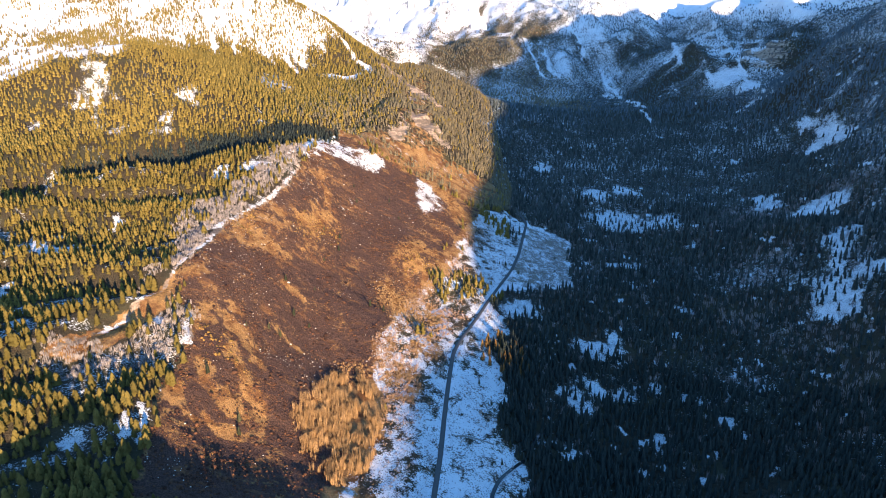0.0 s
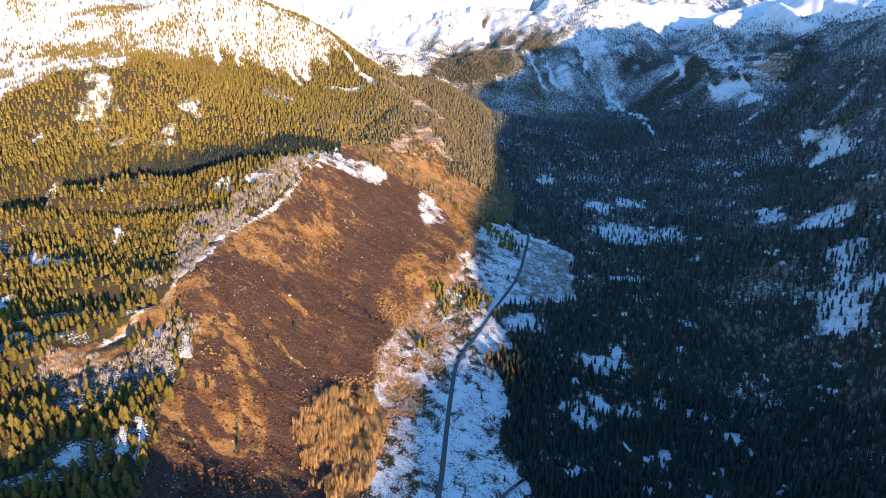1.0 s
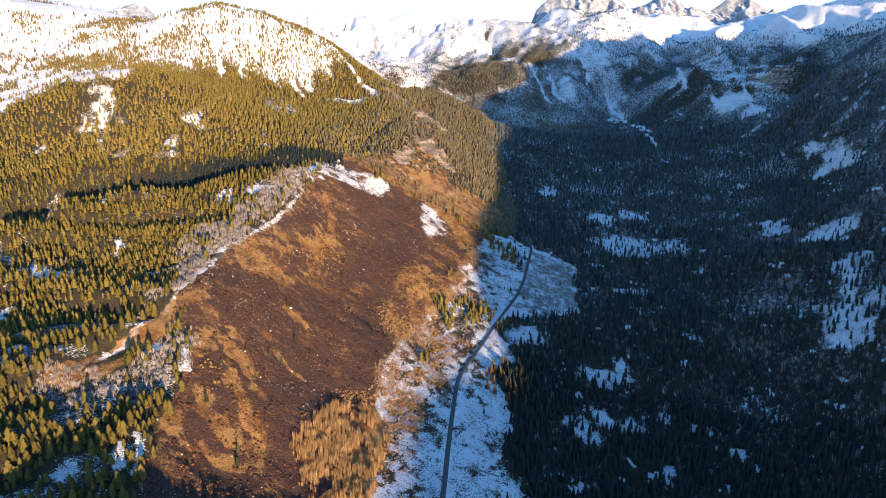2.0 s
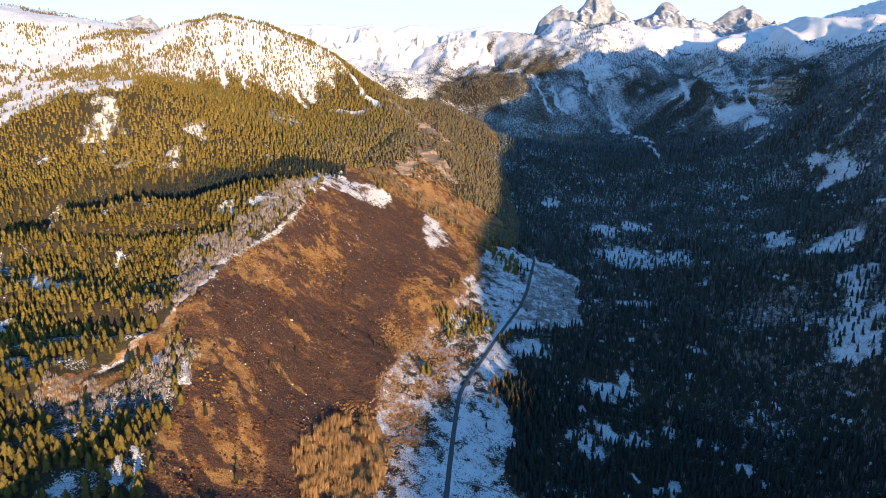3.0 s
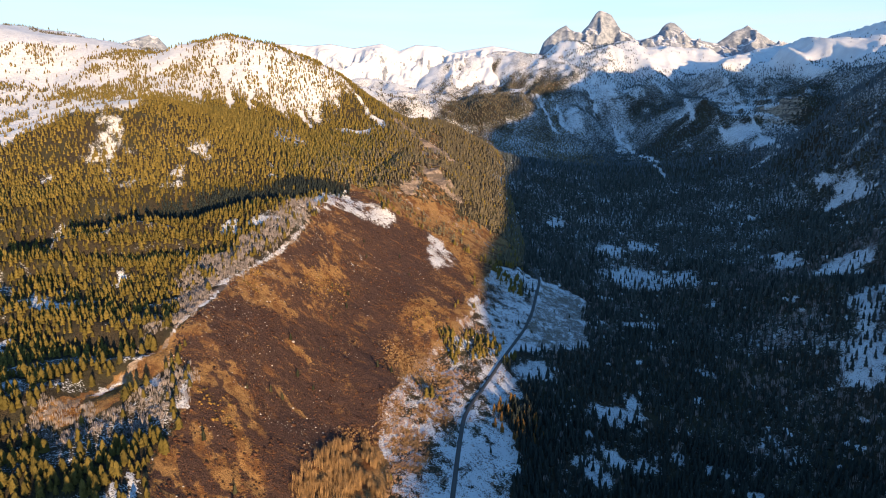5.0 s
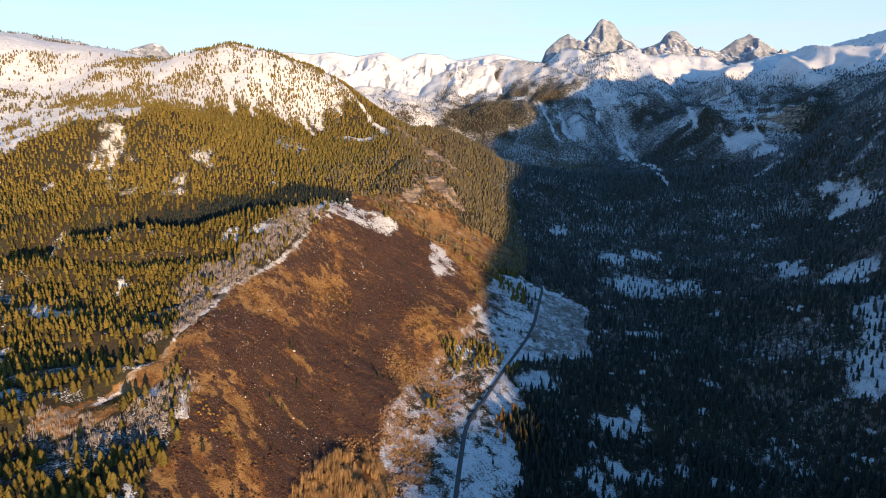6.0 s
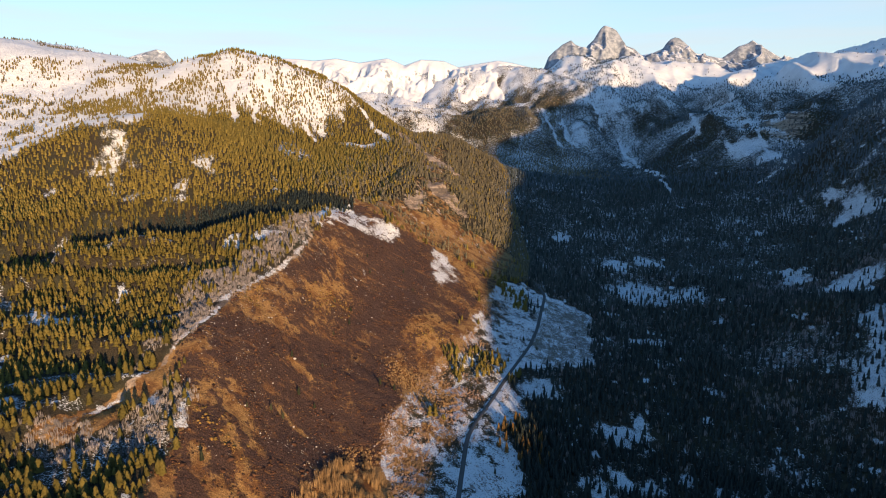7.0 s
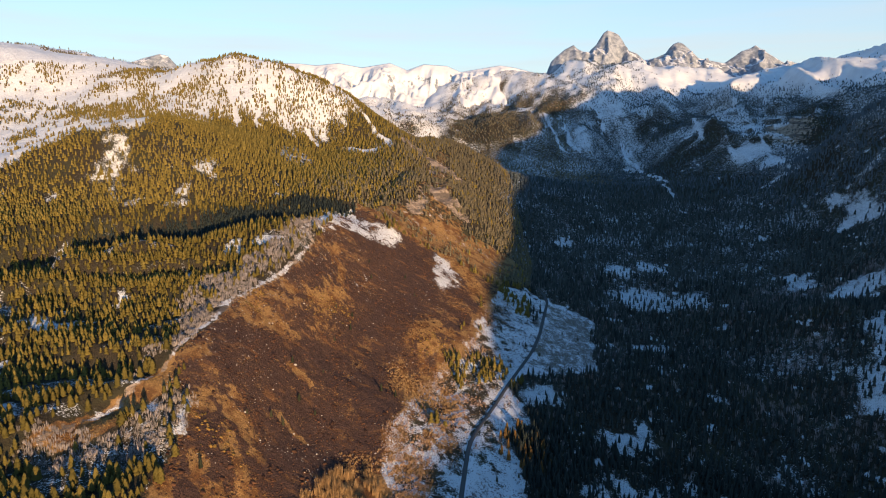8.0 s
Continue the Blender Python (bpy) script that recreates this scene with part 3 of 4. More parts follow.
def cover(x, y, z):
    """What covers each place, worked out a stretch at a time."""
    step = 12000
    done = [cover_part(x[k:k + step], y[k:k + step], z[k:k + step]) for k in range(0, max(1, len(x)), step)]
    return {key: np.concatenate([d[key] for d in done]) for key in done[0]}


def cover_part(x, y, z):
    """Snow, bare soil, cured grass, sagebrush, rock and the density of the woods at each place."""
    wx, wy = warp(x, y)
    r = np.hypot(x, y)
    hill, meadow = inside(HILL, wx, wy, 7), inside(MEADOW, *warp(x, y, 36, 11), 4)
    trail = along(TRAIL, x + 4 * fbm(x, y, 18, 3), y, 45)
    past = smooth(0, 6, x - np.interp(y, [p[1] for p in TRAIL[:-3]], [p[0] for p in TRAIL[:-3]])) * smooth(630, 680, y) * smooth(1000, 940, y) * smooth(40, 25, trail)
    hill = np.maximum(hill, past)
    burn = inside(BURN, wx, wy, 22) * hill
    band, shade = inside(TAN_BAND, wx, wy, 5), inside(SHADE_MEADOW, wx, wy, 6)
    vx, vy = warp(x, y, 30, 16)
    clear = np.maximum(clearing([(p, q, 1.25 * a, 1.25 * b, w) for p, q, a, b, w in VALLEY_CLEARINGS], vx, vy, 0.6), clearing(BENCH_CLEARINGS, vx, vy))
    slope = np.maximum(clearing(SLOPE_CLEARINGS, *warp(x, y, 40, 26), 0.7), clearing(FAR_CLEARINGS, *warp(x, y, 60, 18), 0.5))
    hang = clearing([(p, q, 1.25 * a, 1.5 * b, w) for p, q, a, b, w in MOUNTAIN_CLEARINGS], *warp(x, y, 30, 16), 0.7)
    left = smooth(-150, -330, x)
    bank = np.full(len(x), 20.0)
    for c in CREST_SNOW:
        bank = np.minimum(bank, along(c, wx, wy, 20))
    foot = inside(HILL_FOOT, x, y, 6)
    ax, ay = warp(x, y, 70, 16)
    alpine = inside(ALPINE, *warp(x, y, 80, 42), 30)
    high = smooth(450, 560, z + 50 * fbm(x, y, 300, 3)) * smooth(2000, 2500, y)
    far = smooth(2300, 2900, y)
    chute = np.full(len(x), 30.0)
    for c in CHUTES:
        chute = np.minimum(chute, along(c, *warp(x, y, 40, 14), 30))
    chute = smooth(13, 5, chute) * smooth(-0.9, -0.2, fbm(x, y, 18, 3, 0.6))
    gully = np.full(len(x), 60.0)
    for c in FAR_GULLIES:
        gully = np.minimum(gully, along(c, ax, ay, 60))
    gully = smooth(13, 4, gully) * smooth(-0.9, -0.05, fbm(x, y, 50, 4, 0.65))
    shady = smooth(60, 140, x)
    fleck = smooth(0.6, 0.8, fbm(x, y, 20, 4, 0.65)) * (0.5 + 0.5 * shady) * (1 - far)
    patch = smooth(0.02, 0.4, fbm(x * 1.5, y * 0.6, 80, 5, 0.65) + 0.12 * fbm(x, y, 400, 2)) * far
    copse, aspen, sage = clearing(COPSES, wx, wy), np.maximum(clearing(ASPENS, wx, wy, 0.5), inside(ASPEN_BELT, wx, wy, 10)), inside(SAGE, wx, wy, 8)
    willow = inside(WILLOWS, wx, wy, 5)
    clumps = clearing(GOLD_CLUMPS, wx, wy, 0.5)
    ledge = smooth(320, 420, z) * smooth(900, 1000, x) * smooth(1400, 1550, y) * (1 - far)
    # open lanes between the rows of the bench forest
    lane = fbm((0.9 * x + 0.42 * y) * 0.3, 0.9 * y - 0.42 * x, 30, 4, 0.55)
    lane = 0.7 * smooth(0.14, 0.3, lane) * smooth(-180, -250, x) * smooth(30, 70, np.interp(x, *zip(*RAVINE[0])) - y)
    # snow increases up the shaded canyon, partly to lift it as haze would
    snow = 0.14 + 0.17 * shady + 0.14 * shady * smooth(900, 2000, y) + 0.14 * fbm(x, y, 90, 3)
    low = smooth(-55, 20, x + 0.1 * (700 - y) - 38 * smooth(740, 840, y))
    snow = np.maximum(snow, meadow * (0.43 + 0.26 * low + 0.26 * fbm(x, y, 24, 4, 0.6) + 0.36 * fbm(x, y, 9, 3, 0.6)) * (1 - 0.36 * sage))
    snow = np.maximum.reduce([snow, clear * 0.72, slope * 0.74, hang * (0.56 + 0.3 * fbm(x, y, 14, 3)), shade * 0.36, aspen * 0.34, alpine * 1.1, chute * 1.2, lane * 0.6, high * 1.0, fleck * 0.8, gully * 0.8, far * (0.36 + 0.2 * smooth(400, 560, z) + 0.2 * patch), 0.5 * ledge])
    cold = clearing(CANYON_SNOW, ax, ay, 0.7)
    nose_open = inside(NOSE_OPEN, *warp(x, y, 60, 22), 14)
    # the far spur: open, streaked with snow and rock, wooded at its foot
    spur = inside(SPUR_OPEN, *warp(x, y, 120, 50), 40)
    foot_wood = inside(SPUR_FOREST, *warp(x, y, 120, 40), 25)
    ribs = fbm(x * 1.5 - 0.5 * y, 0.3 * y, 90, 5, 0.62)
    snow = np.maximum(snow * (1 - 0.72 * spur), spur * (0.38 + 0.36 * ribs + 0.24 * smooth(500, 620, z) + 0.3 * smooth(50, -200, x)))
    snow = snow * (1 - 0.6 * foot_wood)
    thick = clearing(DARK_WOODS, *warp(x, y, 90, 45), 0.7) * (1 - cold) * (1 - gully) * smooth(-0.55, 0.1, fbm(x, y, 70, 4, 0.6))
    snow = np.maximum(snow * (1 - 0.6 * thick), cold * (0.62 + 0.3 * fbm(x, y, 40, 4, 0.6)))
    hillsnow = np.maximum.reduce([clearing(HILL_SNOW, wx, wy, 0.6), inside(HILLTOP_SNOW, wx, wy, 12), inside(SIDE_SNOW, wx, wy, 12)])
    snow = np.where(hill > 0.3, np.maximum(0.0, snow * (1 - hill) - 0.1), snow)
    snow = np.maximum.reduce([snow * (1 - band) * (1 - 0.7 * willow), 0.56 * smooth(5.6 + 2.5 * fbm(x, y, 30, 3), 1.0, trail) * smooth(-0.5, 0.4, fbm(x, y, 14, 4, 0.65) + 0.4 * smooth(640, 720, y)), (0.64 + 0.42 * fbm(x, y, 14, 4, 0.7)) * hillsnow, 0.8 * smooth(5, 1.5, bank)])
    streak = np.full(len(x), 30.0)
    for c in STREAKS:
        streak = np.minimum(streak, along(c, *warp(x, y, 22, 12), 30))
    streak = 1.05 * smooth(12, 1, streak) * smooth(-0.8, 0.2, fbm(x, y, 12, 4, 0.65))
    run = fbm((0.9 * x - 0.43 * y) * 0.35, 0.43 * x + 0.9 * y, 34, 4)
    tawny = np.maximum.reduce([streak, 0.85 * inside(GOLD_SLOPE, wx, wy, 10) * smooth(-0.6, 0.2, fbm(x, y, 25, 4, 0.6)), 0.8 * inside(RIM_GRASS, wx, wy, 8), clearing(HILL_GOLD, wx, wy, 0.9) * 0.32, 0.5 * smooth(0.25, 0.75, run) * (1 - 0.5 * burn)])
    rough = fbm(x, y, 26, 5, 0.68)
    tawny = np.maximum.reduce([tawny, 0.8 * inside(BRUSHY_FLANK, wx, wy, 12) * smooth(0.02, 0.4, rough), 0.75 * inside(CREST_BELT, wx, wy, 14) * smooth(-0.12, 0.3, rough), 0.35 * smooth(0.25, 0.6, rough)])
    gold = np.maximum.reduce([hill, inside(RIM, wx, wy, 8), band, 0.8 * foot, willow, clumps, meadow * 0.32, 0.35 * spur, 0.5 * nose_open])
    burn = hill * (1 - tawny) * (0.9 + 0.15 * run)
    rim = inside(RIM, wx, wy, 8)
    brush = hill * (0.25 + 0.75 * inside(DARK_BRUSH, wx, wy, 15)) * (1 - 0.7 * streak)
    woods = 1 - np.maximum.reduce([hill, meadow, band, shade * 0.93, clear * (0.80 + 0.25 * fbm(x, y, 16, 3, 0.6)), slope * (0.54 + 0.6 * fbm(x, y, 14, 3, 0.6)), hang * 0.62, lane, aspen * 0.8, willow, chute, rim * 0.85, foot])
    # snowfields: lone trees, groups, and open wood round the summit
    grove = clearing(ALPINE_CLUMPS, *warp(x, y, 45, 26), 0.45) * smooth(-0.7, -0.1, fbm(x, y, 22, 3, 0.6))
    lone = 0.06 + 0.62 * smooth(0.05, 0.42, fbm(x, 0.5 * y, 62, 5, 0.68)) * smooth(1660, 1820, y)
    flank = smooth(-720, -430, x + 60 * fbm(x, y, 90, 3)) * smooth(1560, 1640, y) * (0.75 + 0.25 * smooth(560, 480, z))
    flank = flank * (0.28 + 0.72 * smooth(-0.35, 0.1, fbm(x * 1.6 + 0.3 * y, 0.35 * y, 50, 4, 0.6) + 0.7 * smooth(475, 405, z) - 0.2 * smooth(500, 570, z)))
    woods *= 1 - alpine * (1 - np.maximum.reduce([lone, 0.95 * grove, flank]))
    woods *= (1 - 0.92 * fleck) * (1 - 0.75 * gully)
    woods *= 1 - far * (1 - (0.99 - 0.08 * smooth(270, 400, z) - 0.42 * smooth(500, 620, z)) * (1 - 0.5 * patch))
    woods *= (1 - 0.45 * ledge) * (1 - 0.6 * cold)
    woods *= 1 - nose_open * (0.75 - 0.3 * smooth(0.0, 0.5, fbm(x, y, 50, 4, 0.6)))
    woods *= 1 - spur * (0.42 + 0.3 * smooth(0, -200, x) - 0.35 * smooth(0.0, 0.5, fbm(x, y, 90, 4, 0.6)))
    woods = np.maximum.reduce([woods, 0.97 * thick, 0.85 * foot_wood])
    # stands close up, and open ground stays open
    away = smooth(1500, 2200, r)
    woods = woods + away * (smooth(0.28, 0.66, woods + 0.28 * fbm(x, y, 42, 4, 0.65)) - woods) * (1 - alpine)
    dell = np.full(len(x), 40.0)
    for c in RAVINE:
        dell = np.minimum(dell, along(c, x, y, 40))
    woods = np.maximum(woods * smooth(6, 14, trail) * (1 - 0.92 * smooth(34, 22, dell)), copse * 0.8)
    rock = np.maximum(np.maximum(clearing(BARE_ROCK, ax, ay, 0.6), np.maximum(0.55 * spur * smooth(-0.1, -0.5, ribs), 0.75 * nose_open * smooth(0.15, 0.55, fbm(x, y, 45, 4, 0.6)))) * (1 - 0.35 * far - 0.3 * smooth(800, 1000, x)), 0.6 * smooth(6, 3, trail))
    woods *= 1 - 0.95 * smooth(550, 600, z) * smooth(850, 1000, x)
    woods = np.clip(woods * (1 - 0.8 * rock), 0, 1)
    snow = snow * (1 - 0.5 * rock)
    return dict(snow=snow, burn=burn, gold=gold, sage=sage * 0.8, rock=rock, woods=woods, hill=hill, meadow=meadow, alpine=alpine, brush=brush, scrub=clearing(SCRUB, wx, wy, 0.5), tawny=tawny, band=band, dark=inside(DARK_BRUSH, wx, wy, 15), willow=willow, clumps=clumps, aspen=aspen, streak=streak,
                shade=shade, grey=clearing(GREY_WOODS, wx, wy, 0.5), low=low)


def mesh_from(name, verts, faces, material, attrs=None):
    me = bpy.data.meshes.new(name)
    n = faces.shape[1]
    me.vertices.add(len(verts)), me.loops.add(faces.size), me.polygons.add(len(faces))
    me.vertices.foreach_set("co", np.ascontiguousarray(verts, np.float32).ravel())
    me.loops.foreach_set("vertex_index", np.ascontiguousarray(faces, np.int32).ravel())
    me.polygons.foreach_set("loop_start", np.arange(0, faces.size, n, dtype=np.int32))
    for key, v in (attrs or {}).items():
        me.attributes.new(key, "FLOAT", "POINT").data.foreach_set("value", np.ascontiguousarray(v, np.float32))
    me.update(calc_edges=True)
    me.materials.append(material)
    return me


def smooth_line(pts, step):
    """Even places along a rounded line."""
    p = np.array(pts, float)
    s = np.r_[0, np.cumsum(np.hypot(*np.diff(p, axis=0).T))]
    t = np.arange(0, s[-1], step)
    x, y = np.interp(t, s, p[:, 0]), np.interp(t, s, p[:, 1])
    k = np.ones(9) / 9
    for _ in range(2):
        x[4:-4], y[4:-4] = np.convolve(x, k, "valid"), np.convolve(y, k, "valid")
    return x, y


ROAD_X, ROAD_Y = smooth_line(ROAD, 3.0)
ROAD_Z = height(ROAD_X, ROAD_Y)
ROAD_Z[12:-12] = np.convolve(ROAD_Z, np.ones(25) / 25, "valid")


def beside_road(x, y):
    """Distance to the road's middle and its height there."""
    d, z = np.full(len(x), 99.0), np.zeros(len(x))
    pick = np.where((x > -60) & (x < 200) & (y > 270) & (y < 1330))[0]
    for k in range(0, len(pick), 4000):
        p = pick[k:k + 4000]
        q = (x[p][:, None] - ROAD_X) ** 2 + (y[p][:, None] - ROAD_Y) ** 2
        b = q.argmin(1)
        d[p], z[p] = np.sqrt(q[np.arange(len(p)), b]), ROAD_Z[b]
    return d, z


def ribbon(name, xs, ys, zs, offsets, lifts, material):
    """A strip along a line: one row of corners for each offset."""
    tx, ty = np.gradient(xs), np.gradient(ys)
    n = np.hypot(tx, ty)
    nx, ny = ty / n, -tx / n
    v = np.stack([np.stack([xs + nx * o, ys + ny * o, zs + h], -1) for o, h in zip(offsets, lifts)], 1).reshape(-1, 3)
    w = len(offsets)
    i, j = np.meshgrid(np.arange(len(xs) - 1), np.arange(w - 1), indexing="ij")
    f = np.stack([i * w + j, i * w + j + 1, (i + 1) * w + j + 1, (i + 1) * w + j], -1).reshape(-1, 4)
    return new(name, mesh_from(name, v, f, material))


def build_ground():
    view = np.radians(np.arange(-44, 44.01, 0.16))
    rest = np.radians(np.arange(46, 314.1, 2.0))
    turn = np.concatenate([view, rest])
    reach = np.concatenate([np.linspace(0.02, 290, 17)[:-1], 290 * (4950 / 290) ** np.linspace(0, 1, 410)])
    r, a = np.meshgrid(reach, turn, indexing="ij")
    x, y = (r * np.sin(a)).ravel(), (r * np.cos(a)).ravel()
    z = height(x, y)
    d, rz = beside_road(x, y)
    z = z + (rz - 0.7 - z) * smooth(16, 6, d)
    z -= 1.4 * smooth(7, 3, along(STREAM, x, y, 12))
    c = cover(x, y, z)
    n, m = len(turn), len(reach)
    i, j = np.meshgrid(np.arange(m - 1), np.arange(n), indexing="ij")
    k = (j + 1) % n
    quads = np.stack([i * n + j, i * n + k, (i + 1) * n + k, (i + 1) * n + j], -1).reshape(-1, 4)
    quads = quads[:, ::-1]
    me = mesh_from("ground", np.stack([x, y, z], -1), quads, M_GROUND, {k: c[k] for k in ("snow", "burn", "gold", "sage", "rock")})
    me.polygons.foreach_set("use_smooth", np.ones(len(me.polygons), bool))
    return tagged(new("ground", me), "snow-dusted mountain valley ground with brown slopes", "ground", kind="structure")


ground = build_ground()

tagged(ribbon("road", ROAD_X, ROAD_Y, ROAD_Z, (-3.0, -2.0, -1.6, 0, 1.6, 2.0, 3.0), (-1.2, -0.1, 0.0, 0.08, 0.0, -0.1, -1.2), M_ROAD), "narrow grey asphalt road through snowy meadow", "road", kind="structure")
sx, sy = smooth_line(STREAM, 2.0)
tagged(ribbon("stream", sx, sy, height(sx, sy) - 0.7, (-1.9, 0, 1.9), (0, 0, 0), M_WATER), "dark open stream winding through snow", "stream", kind="structure")
tx, ty = smooth_line(SPUR_TRACK, 2.0)
tagged(ribbon("track", tx[1:], ty[1:], height(tx, ty)[1:], (-1.6, -1.0, 0, 1.0, 1.6), (-0.8, 0.2, 0.25, 0.2, -0.8), M_GRAVEL), "narrow gravel track leaving the road", "track", kind="structure")


# ---- far ranges ----
def far_range(name, label, skyline, middle, front, back, base, ribs, material, seed, broad=150):
    """A range from its skyline: crest at depth middle, ribbed slopes towards front and back."""
    p = np.array(skyline, float)
    x = np.linspace(p[0, 0], p[-1, 0], 260)
    y = np.concatenate([np.linspace(middle - front, middle, 70), np.linspace(middle, middle + back, 14)[1:]])
    gx, gy = [q.ravel() for q in np.meshgrid(x, y, indexing="ij")]
    off = np.where(gy < middle, (middle - gy) / front, (gy - middle) / back)
    wx = gx + 70 * off * fbm(gx + seed * 313, gy, 240, 3)
    top = np.interp(np.clip(wx, p[0, 0], p[-1, 0]), p[:, 0], p[:, 1])
    wide = np.interp(wx, x, np.convolve(np.pad(np.interp(x, p[:, 0], p[:, 1]), 20, "edge"), np.ones(41) / 41, "valid"))
    crest = top + (wide - top) * smooth(0.0, 0.5, off)
    z = base + (crest - base) * (1 - off) ** 1.15
    rib = 1 - 2 * np.abs(fbm(gx * 1.3 + seed * 77, gy * 0.45, broad, 4, 0.5))
    z += ribs * (rib - 0.4) * smooth(0.0, 0.25, off) * smooth(1.0, 0.7, off)
    z += 0.5 * ribs * (0.5 - np.abs(fbm(gx * 1.8, gy * 0.5, 55, 4, 0.6))) * smooth(0.9, 0.1, off) * smooth(0.0, 0.3, off)
    n = len(y)
    i, j = np.meshgrid(np.arange(len(x) - 1), np.arange(n - 1), indexing="ij")
    f = np.stack([i * n + j, (i + 1) * n + j, (i + 1) * n + j + 1, i * n + j + 1], -1).reshape(-1, 4)
    return tagged(new(name, mesh_from(name, np.stack([gx, gy, z], -1), f, material)), label, "mountains", kind="structure")


GREAT_PEAKS = [(300, 660), (494, 698), (521, 740), (544, 801), (578, 835), (629, 876), (681, 902), (706, 879), (770, 848), (790, 875), (820, 902), (843, 942), (862, 972), (886, 989), (921, 979), (957, 962), (982, 928), (1020, 868), (1073, 850), (1120, 810), (1189, 823), (1250, 850), (1272, 884), (1295, 907), (1322, 917), (1350, 910), (1376, 890), (1412, 860), (1453, 822), (1572, 798), (1614, 791), (1673, 832), (1712, 862), (1766, 879), (1795, 899), (1824, 879), (1867, 855), (1969, 797), (2094, 746), (2200, 720)]
SNOWY_CREST = [(-1700, 740), (-1230, 770), (-1118, 788), (-1013, 785), (-908, 774), (-767, 787), (-628, 760), (-453, 787), (-349, 743), (-245, 779), (-106, 769), (-19, 732), (102, 752), (222, 771), (309, 758), (447, 724), (700, 700)]
GREY_PEAK = [(-2150, 700), (-2001, 764), (-1897, 797), (-1793, 822), (-1743, 810), (-1686, 745), (-1600, 690)]
far_range("distant_peaks", "jagged grey granite peaks with snow", GREAT_PEAKS, 4300, 420, 300, 640, 48, M_PEAK, 1)
far_range("distant_range", "snow-covered distant mountain range", SNOWY_CREST, 4200, 700, 500, 430, 72, M_SNOWY, 2, 260)
far_range("distant_peak", "pale rocky peak behind the snow ridge", GREY_PEAK, 4000, 420, 300, 560, 45, M_PEAK, 3)

# ---- woods ----
def conifer(seed, tiers, spikes, trunk, full=0.68):
    """A conifer of height 1 and reach 1: drooping, ragged whorls on a tapered trunk. Corners and triangles, trunk first."""
    rng = np.random.RandomState(seed)
    v, f = [], []
    if trunk:
        for k in range(trunk):
            a = 2 * math.pi * k / trunk
            v += [(0.10 * math.cos(a), 0.10 * math.sin(a), -0.05), (0.03 * math.cos(a), 0.03 * math.sin(a), 0.6)]
        for k in range(trunk):
            a, b = 2 * k, 2 * ((k + 1) % trunk)
            f += [(a, b, b + 1), (a, b + 1, a + 1)]
    for k in range(tiers):
        z = 0.10 + 0.78 * (k / tiers) ** 0.95
        reach = (1.0 - z) ** full * (0.92 + 0.15 * rng.rand())
        top = min(1.0, z + 0.9 / tiers * 0.9 + 0.13)
        tip = len(v)
        v.append((0.06 * rng.randn() * (k < tiers - 1), 0.06 * rng.randn() * (k < tiers - 1), top if k < tiers - 1 else 1.0))
        n = spikes * 2 if spikes > 5 else spikes
        turn = rng.rand() * 6.28
        for j in range(n):
            a = turn + 2 * math.pi * j / n + 0.25 * rng.randn() / n
            q = reach * ((1.0 if j % 2 == 0 else 0.74) if spikes > 5 else 0.95) * (0.8 + 0.35 * rng.rand())
            v.append((q * math.cos(a), q * math.sin(a), z + 0.05 * rng.randn() - (0.04 if j % 2 == 0 else 0.0)))
        for j in range(n):
            f.append((tip, tip + 1 + j, tip + 1 + (j + 1) % n))
    return np.array(v), np.array(f)


def blades(seed, count, lean, width):
    """A clump of thin upright twigs of height 1 and reach 1."""
    rng = np.random.RandomState(seed)
    v, f = [], []
    for k in range(count):
        a, q = rng.rand() * 6.28, math.sqrt(rng.rand()) * 0.75
        x, y, h = q * math.cos(a), q * math.sin(a), (0.6 + 0.4 * rng.rand()) * (1 - 0.3 * q)
        b = rng.rand() * 3.14
        dx, dy = width * math.cos(b), width * math.sin(b)
        o = len(v)
        v += [(x - dx * 0.4, y - dy * 0.4, -0.05), (x + dx * 0.4, y + dy * 0.4, -0.05), (x * (1 + lean) + dx, y * (1 + lean) + dy, h * 0.6), (x * (1 + 1.6 * lean), y * (1 + 1.6 * lean), h)]
        f += [(o, o + 1, o + 2), (o, o + 2, o + 3)]
    return np.array(v), np.array(f)


def lump(seed, rough=0.25):
    """A rough low dome of reach 1: a bush or a stone."""
    rng = np.random.RandomState(seed)
    v, f = [(0, 0, 0.85 + 0.3 * rng.rand())], []
    for ring, (q, z, n) in enumerate(((0.62, 0.62, 6), (1.0, 0.15, 6), (0.9, -0.25, 6))):
        for k in range(n):
            a = 2 * math.pi * (k + 0.5 * (ring % 2)) / n
            s = 1 + rough * rng.randn()
            v.append((q * s * math.cos(a), q * s * math.sin(a), z * (1 + rough * rng.randn())))
    for k in range(6):
        f.append((0, 1 + k, 1 + (k + 1) % 6))
        for o in (1, 7):
            a, b = o + k, o + (k + 1) % 6
            f += [(a, a + 6, b), (b, a + 6, b + 6)]
    return np.array(v), np.array(f)


